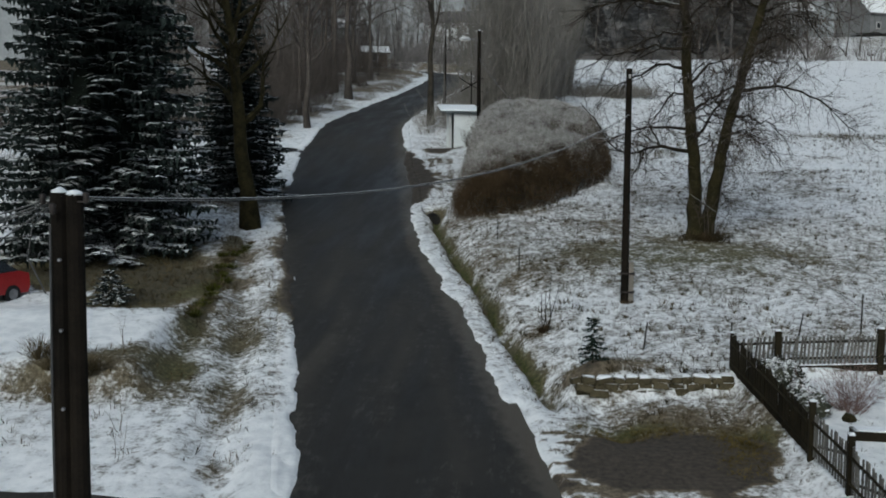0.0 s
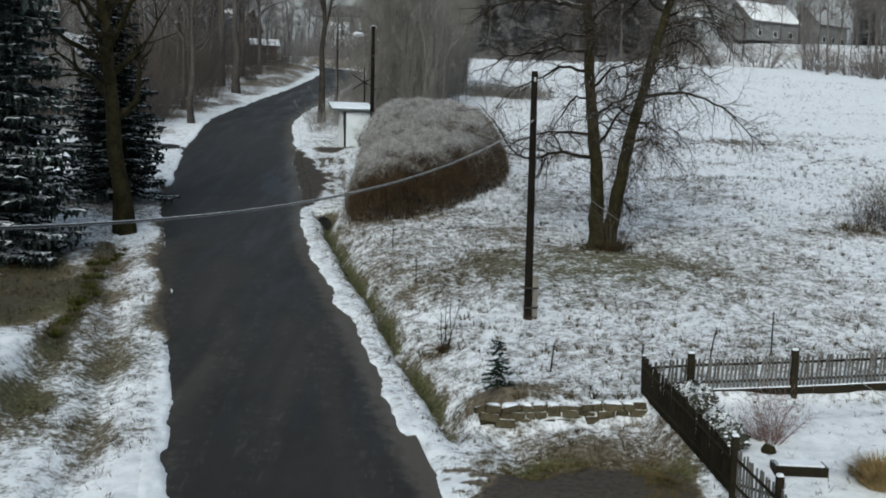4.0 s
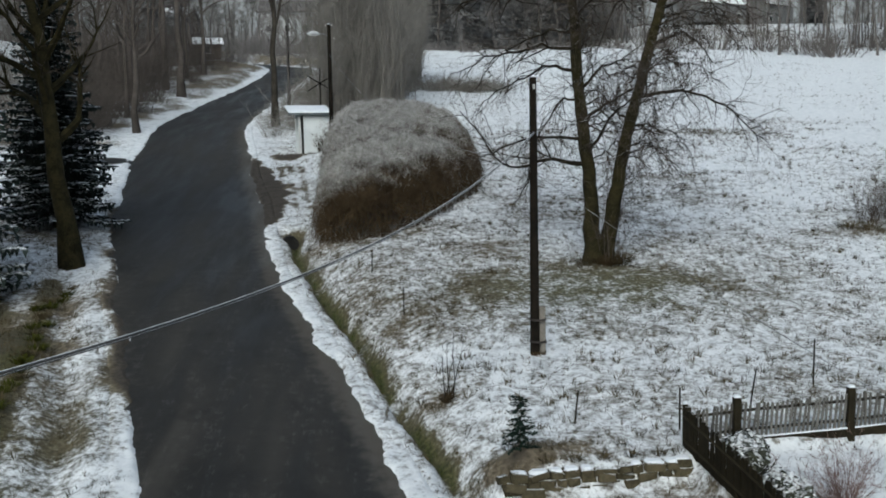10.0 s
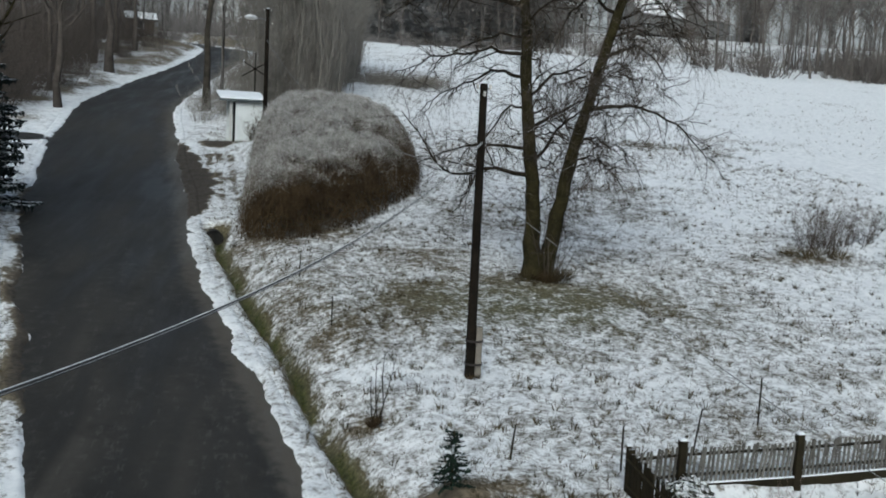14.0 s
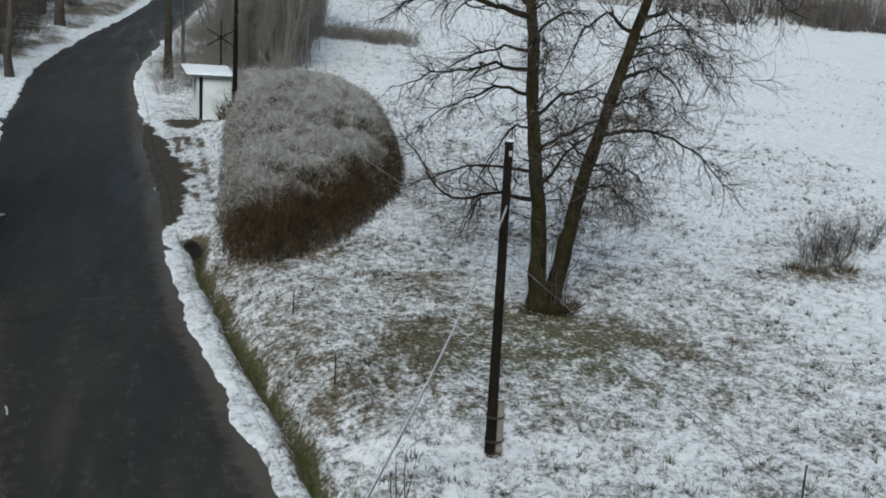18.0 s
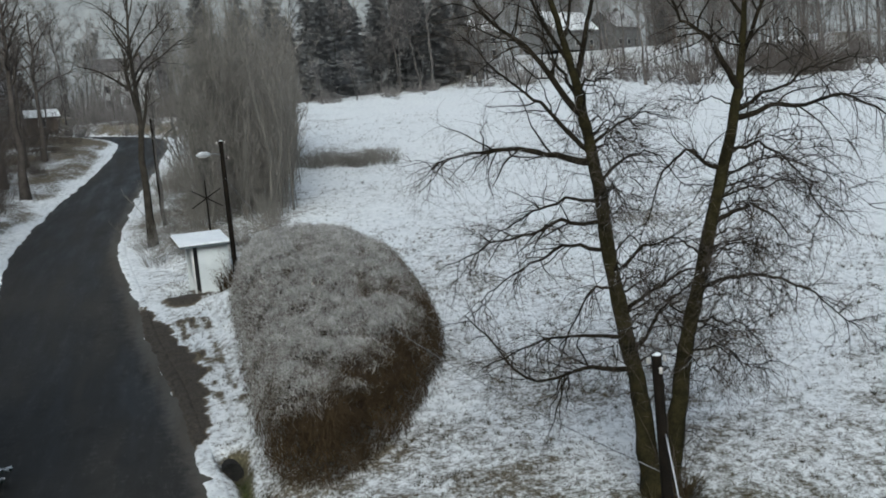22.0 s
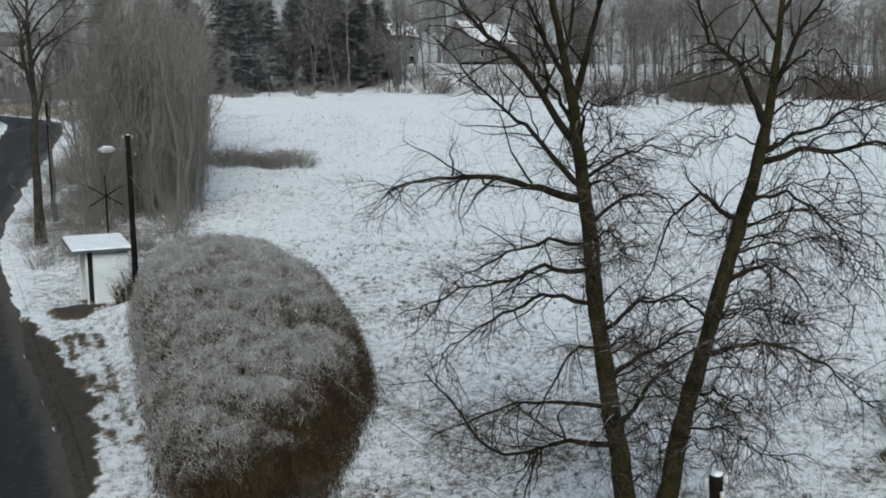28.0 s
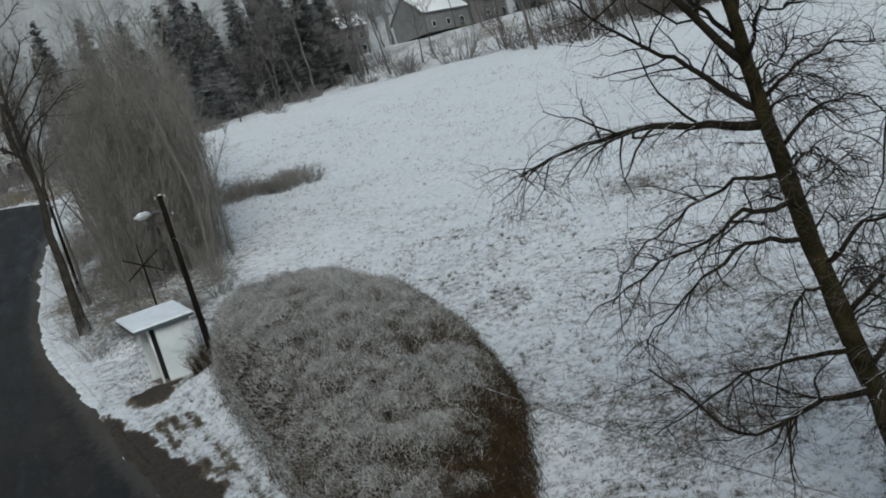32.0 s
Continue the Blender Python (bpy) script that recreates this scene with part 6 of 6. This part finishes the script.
# ---- dry stone edging, stakes, sapling, culvert ----
def stone_wall():
    rng = random.Random(3)
    w = thing("stone_wall", (0, -6.9, gz(0, -6.9)), "low mossy dry stone wall capped with snow", "wall")
    ln = 3.7
    part("packed_earth", Geo().prism([Vector(p) - w.location for p in ((-1.9, -7.16, -1.7), (1.9, -6.73, -1.65), (1.9, -6.73, -1.12), (-1.9, -7.16, -1.17))], (-0.02, 0.2, 0)), STONE, w, "mossy earth between the stones")
    for row in range(3):
        s = -0.1 * row
        while s < ln:
            sw = rng.uniform(0.20, 0.52)
            t = min(1, (s + sw / 2) / ln)
            x, y = -1.85 + 3.75 * t, -7.12 + 0.42 * t
            zz = -1.52 + 0.03 * t + 0.150 * row + 0.05 * noise.noise((s * 0.9, row, 1))
            g = Geo().box((0, 0, 0), (sw * 0.97, 0.28 + rng.uniform(-0.05, 0.06), 0.155 * rng.uniform(0.8, 1.2)), chamfer=0.035, taper=rng.uniform(0.88, 1.0))
            for v in g.v:
                v += Vector((rng.gauss(0, 0.012), rng.gauss(0, 0.014), rng.gauss(0, 0.014)))
            o = part("stone", g, STONE, w)
            o.location = Vector((x, y + rng.gauss(0, 0.03), zz + 0.05)) - w.location
            o.rotation_euler = (rng.gauss(0, 0.08), rng.gauss(0, 0.07), rng.gauss(0.1, 0.10))
            if row == 2 and rng.random() < 0.75:
                c = part("snow_pad", Geo().box((0, 0, 0), (sw * 0.92, 0.26, 0.06), chamfer=0.06, taper=0.7), SNOWLAY, w)
                c.location = o.location + Vector((0, 0.02, 0.095))
            s += sw
    for k in range(6):
        grass_clump("grass_clump", -1.6 + 0.62 * k, -6.72 + 0.07 * k, 0.25, 0.22, 60, "tuft of brown grass over the stone edging", 70 + k, GRASS)


stone_wall()
for k, (x, y, h, lx, ly) in enumerate(((0.05, -4.75, 0.75, 0.10, 0.05), (-3.4, 3.6, 0.85, 0, 0.02), (-4.3, 8.2, 0.75, 0.02, 0), (6.4, -3.1, 1.15, 0.02, 0), (4.25, -4.4, 1.0, 0.16, 0.0), (2.3, -5.3, 0.95, 0.0, 0.0))):
    single("wooden_stake", Geo().tube([(0, 0, -0.15), (lx * 0.5, ly * 0.5, h * 0.5), (lx, ly, h)], [0.022, 0.021, 0.018], 6), OLDWOOD, (x, y, gz(x, y)), "thin weathered wooden stake in the meadow", "stake", "stakes")
thicket("sapling", -2.6, -2.35, 1.95, 0.18, 5, "thin bare sapling with several stems", 410, "", LIMB, wt=0.016, base_r=0.14, cat="sapling", subs=3, fine=1)
thicket("tree_shoots", 4.15, 8.3, 3.6, 0.7, 16, "thin bare shoots round the foot of the tree", 411, "", TWIG, wt=0.011, base_r=0.35, cat="shoots", subs=5, fine=2)
for k, (x, y) in enumerate(((-11.8, -12.2), (-13.9, -9.9), (-13.0, -9.4), (-12.3, -10.8), (-15.2, -9.6), (-13.4, -7.6))):
    thicket("weed_stalk", x, y, 1.25, 0.12, 3, "tall thin dry weed stalks in the snow", 420 + k, "weed stalks", GRASS, wt=0.007, base_r=0.12, cat="weed", subs=2, fine=1)
grass_clump("grass_clump", 0.05, -0.12, 0.42, 0.16, 140, "brown grass and soil at the pole's foot", 81, BUSHTWIG)
grass_clump("grass_clump", 4.1, 8.15, 0.9, 0.5, 300, "dark dead grass at the foot of the tree", 82, BUSHTWIG)
grass_clump("grass_clump", -2.6, -2.4, 0.35, 0.3, 160, "brown grass round the foot of the sapling", 80, BUSHTWIG)
for k, (x, y) in enumerate(((15.2, 12.6), (16.0, 12.3), (17.2, 12.2), (4.4, 8.2), (4.7, 8.7), (3.4, 8.2), (4.3, 9.3))):
    grass_clump("grass_clump", x, y, 0.8, 0.6, 130, "tussock of dry brown grass", 90 + k, GRASS)
g = Geo()
for k in range(16):
    a0, a1 = 2 * math.pi * k / 16, 2 * math.pi * (k + 1) / 16
    q = [(math.cos(a) * r, d, math.sin(a) * r) for a, r, d in ((a0, 0.32, 0), (a1, 0.32, 0), (a1, 0.38, 0), (a0, 0.38, 0))]
    g.poly(q)
    g.poly([(math.cos(a) * 0.32, d, math.sin(a) * 0.32) for a, d in ((a0, 0), (a0, 0.9), (a1, 0.9), (a1, 0))])
    g.poly([(math.cos(a) * 0.38, d, math.sin(a) * 0.38) for a, d in ((a0, 0), (a1, 0), (a1, 0.9), (a0, 0.9))])
cv = thing("culvert", (-7.72, 17.06, 1.50), "concrete drain pipe mouth where the ditch goes under the yard", "culvert", rz=8)
# pipe and plug are painted near-black for the shade of the hole
part("pipe", g, DARKIN, cv)
part("dark_bore", Geo().tube([(0, 0.06, 0), (0, 0.85, 0)], [0.315, 0.315], 16), DARKIN, cv, "plug painted dark as the shade inside the pipe")


def star_post():
    p = thing("star_post", (-7.3, 45.6, gz(-7.3, 45.6)), "dark wooden post bearing a six-armed star", "post")
    part("post", Geo().tube([(0, 0, -0.2), (0, 0, 3.4)], [0.06, 0.05], 7), POLEWOOD, p)
    for k in range(6):
        a = radians(90 + 60 * k)
        part("arm", Geo().tube([(0, -0.06, 3.4), (math.cos(a) * 1.05, -0.06, 3.4 + math.sin(a) * 1.1)], [0.045, 0.03], 5), POLEWOOD, p)


star_post()


# ---- side lanes ----
def lane(name, pts, w, label):
    g, m = Geo(), smooth_curve([p[0] for p in pts], [p[1] for p in pts], 0.5)
    d = np.gradient(m, axis=0)
    d = d / np.linalg.norm(d, axis=1)[:, None]
    for (x, y), t in zip(m, d):
        for k in range(7):
            u = (-1 + 2 * k / 6) * w / 2
            px, py = x + t[1] * u, y - t[0] * u
            g.v.append(Vector((px, py, gz(px, py) + 0.07)))
    for i in range(len(m) - 1):
        for k in range(6):
            a = i * 7 + k
            g.f.append((a, a + 1, a + 8, a + 7))
    me = g.mesh(name, True)
    me.materials.append(ASPHALT)
    tagged(new(name, me), label, "lane", kind="structure")


lane("lane_near", [(-6.6, -15.1), (-9.0, -15.0), (-12, -14.9), (-17, -14.6), (-26, -14)], 2.2, "narrow asphalt lane joining the road")
lane("lane_far", [(-17.9, 36.5), (-21, 35.6), (-26, 33.5), (-32, 31)], 2.0, "narrow damp lane branching off uphill")


# ---- parked red car ----
def car():
    x, y = -21.25, -1.7
    c = thing("car", (x, y, gz(x, y)), "parked red hatchback with snow on its roof", "car", rz=70)
    prof = [(-1.95, 0.32), (-2.0, 0.62), (-1.9, 0.85), (-1.2, 0.95), (-0.55, 1.42), (0.9, 1.46), (1.55, 1.05), (1.95, 0.95), (2.0, 0.5), (1.9, 0.3)]
    part("body", Geo().prism([(px, -0.82, pz) for px, pz in prof[:4]] + [(px, -0.82, pz) for px, pz in prof[6:]], (0, 1.64, 0)), CARRED, c, "red painted body")
    cab = Geo()
    lo = [(-1.2, 0.95), (1.55, 1.05)]
    hi = [(-0.5, 1.42), (0.95, 1.45)]
    cab.v += [Vector((lo[0][0], -0.80, lo[0][1])), Vector((lo[1][0], -0.80, lo[1][1])), Vector((lo[1][0], 0.80, lo[1][1])), Vector((lo[0][0], 0.80, lo[0][1])),
              Vector((hi[0][0], -0.62, hi[0][1])), Vector((hi[1][0], -0.62, hi[1][1])), Vector((hi[1][0], 0.62, hi[1][1])), Vector((hi[0][0], 0.62, hi[0][1]))]
    cab.f += [(0, 1, 5, 4), (1, 2, 6, 5), (2, 3, 7, 6), (3, 0, 4, 7), (4, 5, 6, 7), (3, 2, 1, 0)]
    part("windows", cab, GLASSD, c, "dark window band")
    part("roof", Geo().box((0.22, 0, 1.47), (1.5, 1.26, 0.06), taper=0.95), CARRED, c)
    part("roof_snow", Geo().box((0.22, 0, 1.53), (1.45, 1.2, 0.07), taper=0.93), SNOWLAY, c)
    for wx in (-1.25, 1.25):
        for wy in (-0.76, 0.76):
            t = part("wheel", Geo().tube([(wx, wy - 0.1, 0.3), (wx, wy + 0.1, 0.3)], [0.3, 0.3], 16), RUBBER, c, "black tyre")
            part("rim", Geo().tube([(wx, wy - 0.115, 0.3), (wx, wy + 0.115, 0.3)], [0.18, 0.18], 12), STEEL, t)
    for wy in (-0.6, 0.6):
        part("headlight", Geo().box((-1.97, wy, 0.72), (0.08, 0.34, 0.16)), PORCELAIN, c, "clear headlight")
        part("tail_light", Geo().box((1.97, wy, 0.8), (0.08, 0.2, 0.26)), CARRED, c)


car()
single("marker_post", Geo().tube([(0, 0, -0.1), (0, 0, 0.75), (0, 0, 0.82)], [0.09, 0.09, 0.06], 8), TRIMWHITE, (-17.0, -2.6, gz(-17.0, -2.6)), "short white post at the garden edge", "post")


# ---- grass standing through the snow ----
def tufts(name, material, count, seed, chance, box, hmin, hmax, blades, label):
    rng = random.Random(seed)
    r = np.random.RandomState(seed)
    xs, ys = r.uniform(box[0], box[1], count * 6), r.uniform(box[2], box[3], count * 6)
    z, bare, green, dirt = land(xs, ys)
    off, edge, _ = road_offset(xs, ys)
    keep = (chance(xs, ys, bare, green, dirt, off) > r.rand(len(xs))) & (edge > 0.35)
    idx = np.nonzero(keep)[0][:count]
    g = Geo()
    for i in idx:
        c = Vector((xs[i], ys[i], z[i] - 0.02))
        hh = rng.uniform(hmin, hmax)
        for k in range(blades):
            a = rng.uniform(0, 6.283)
            b = c + Vector((math.cos(a), math.sin(a), 0)) * rng.uniform(0, hh * 0.4)
            tip = b + Vector((math.cos(a) * hh * rng.uniform(0.2, 0.9), math.sin(a) * hh * rng.uniform(0.2, 0.9), hh * rng.uniform(0.4, 1.0)))
            sd = Vector((-math.sin(a), math.cos(a), 0)) * (0.004 + 0.028 * hh)
            n0 = len(g.v)
            g.v += [b - sd, b + sd, tip]
            g.f.append((n0, n0 + 1, n0 + 2))
    return single(name, g, material, (0, 0, 0), label, "grass", kind="stuff")


tufts("meadow_grass", GRASS, 30000, 1, lambda x, y, b, g, d, o: np.clip(b * 0.9 - 0.10, 0, 1) * (d < 0.3) * (g < 0.45), (-10, 28, -12, 46), 0.07, 0.20, 5, "brown grass blades standing through thin snow")
tufts("meadow_tussocks", GRASS, 2600, 6, lambda x, y, b, g, d, o: np.clip(b * 0.8 - 0.06, 0, 1) * (d < 0.3) * (g < 0.45) * (o > 1.6) * np.clip(0.5 + wave(x, y, 3.0, 71), 0.1, 1), (-8, 30, -9, 46), 0.16, 0.30, 16, "dark tussocks of dead grass standing out of the snow")
tufts("drive_grass", OCHRE, 1500, 7, lambda x, y, b, g, d, o: np.clip(1.1 * blob(x, y, -0.7, -9.2, 1.3, 0.42) + 1.1 * blob(x, y, 1.75, -9.9, 0.55, 0.8) + 0.5 * blob(x, y, 1.4, -11.1, 0.6, 0.7) - 0.15, 0, 1), (-2.6, 2.5, -12, -8.3), 0.05, 0.13, 7, "matted yellowish grass at the edge of the muddy drive")
tufts("ditch_grass", GREENGRASS, 6500, 2, lambda x, y, b, g, d, o: np.clip((g - 0.6) * 3.0, 0, 1) * (o > 0), (-10, -1, -9, 18), 0.04, 0.14, 6, "wet green grass lining the ditch")
tufts("bank_grass", GRASS, 3000, 3, lambda x, y, b, g, d, o: np.clip(b - 0.25, 0, 1) * (o < 0), (-24, -8, -12, 26), 0.08, 0.3, 6, "dead grass on the bank beside the road")
tufts("far_grass", GRASS, 5000, 4, lambda x, y, b, g, d, o: np.clip(b - 0.1, 0, 1) * (o > 0), (-6, 60, 40, 120), 0.14, 0.34, 5, "sparse dead grass in the upper meadow")
rngg = random.Random(55)
for k in range(20):
    t = k / 19
    grass_clump("grass_clump", -14.9 + 1.6 * t + rngg.gauss(0, 0.15), 8.5 - 11.5 * t, 0.45, rngg.uniform(0.18, 0.36), 120, "dark dead grass along the garden bank", 500 + k, GREENGRASS if k % 3 else GRASS)
for k in range(8):
    grass_clump("grass_clump", rngg.uniform(-16.0, -11.5), rngg.uniform(-9.3, -7.8), 0.5, rngg.uniform(0.4, 0.8), 140, "dead brown weeds below the terrace", 530 + k, GRASS)
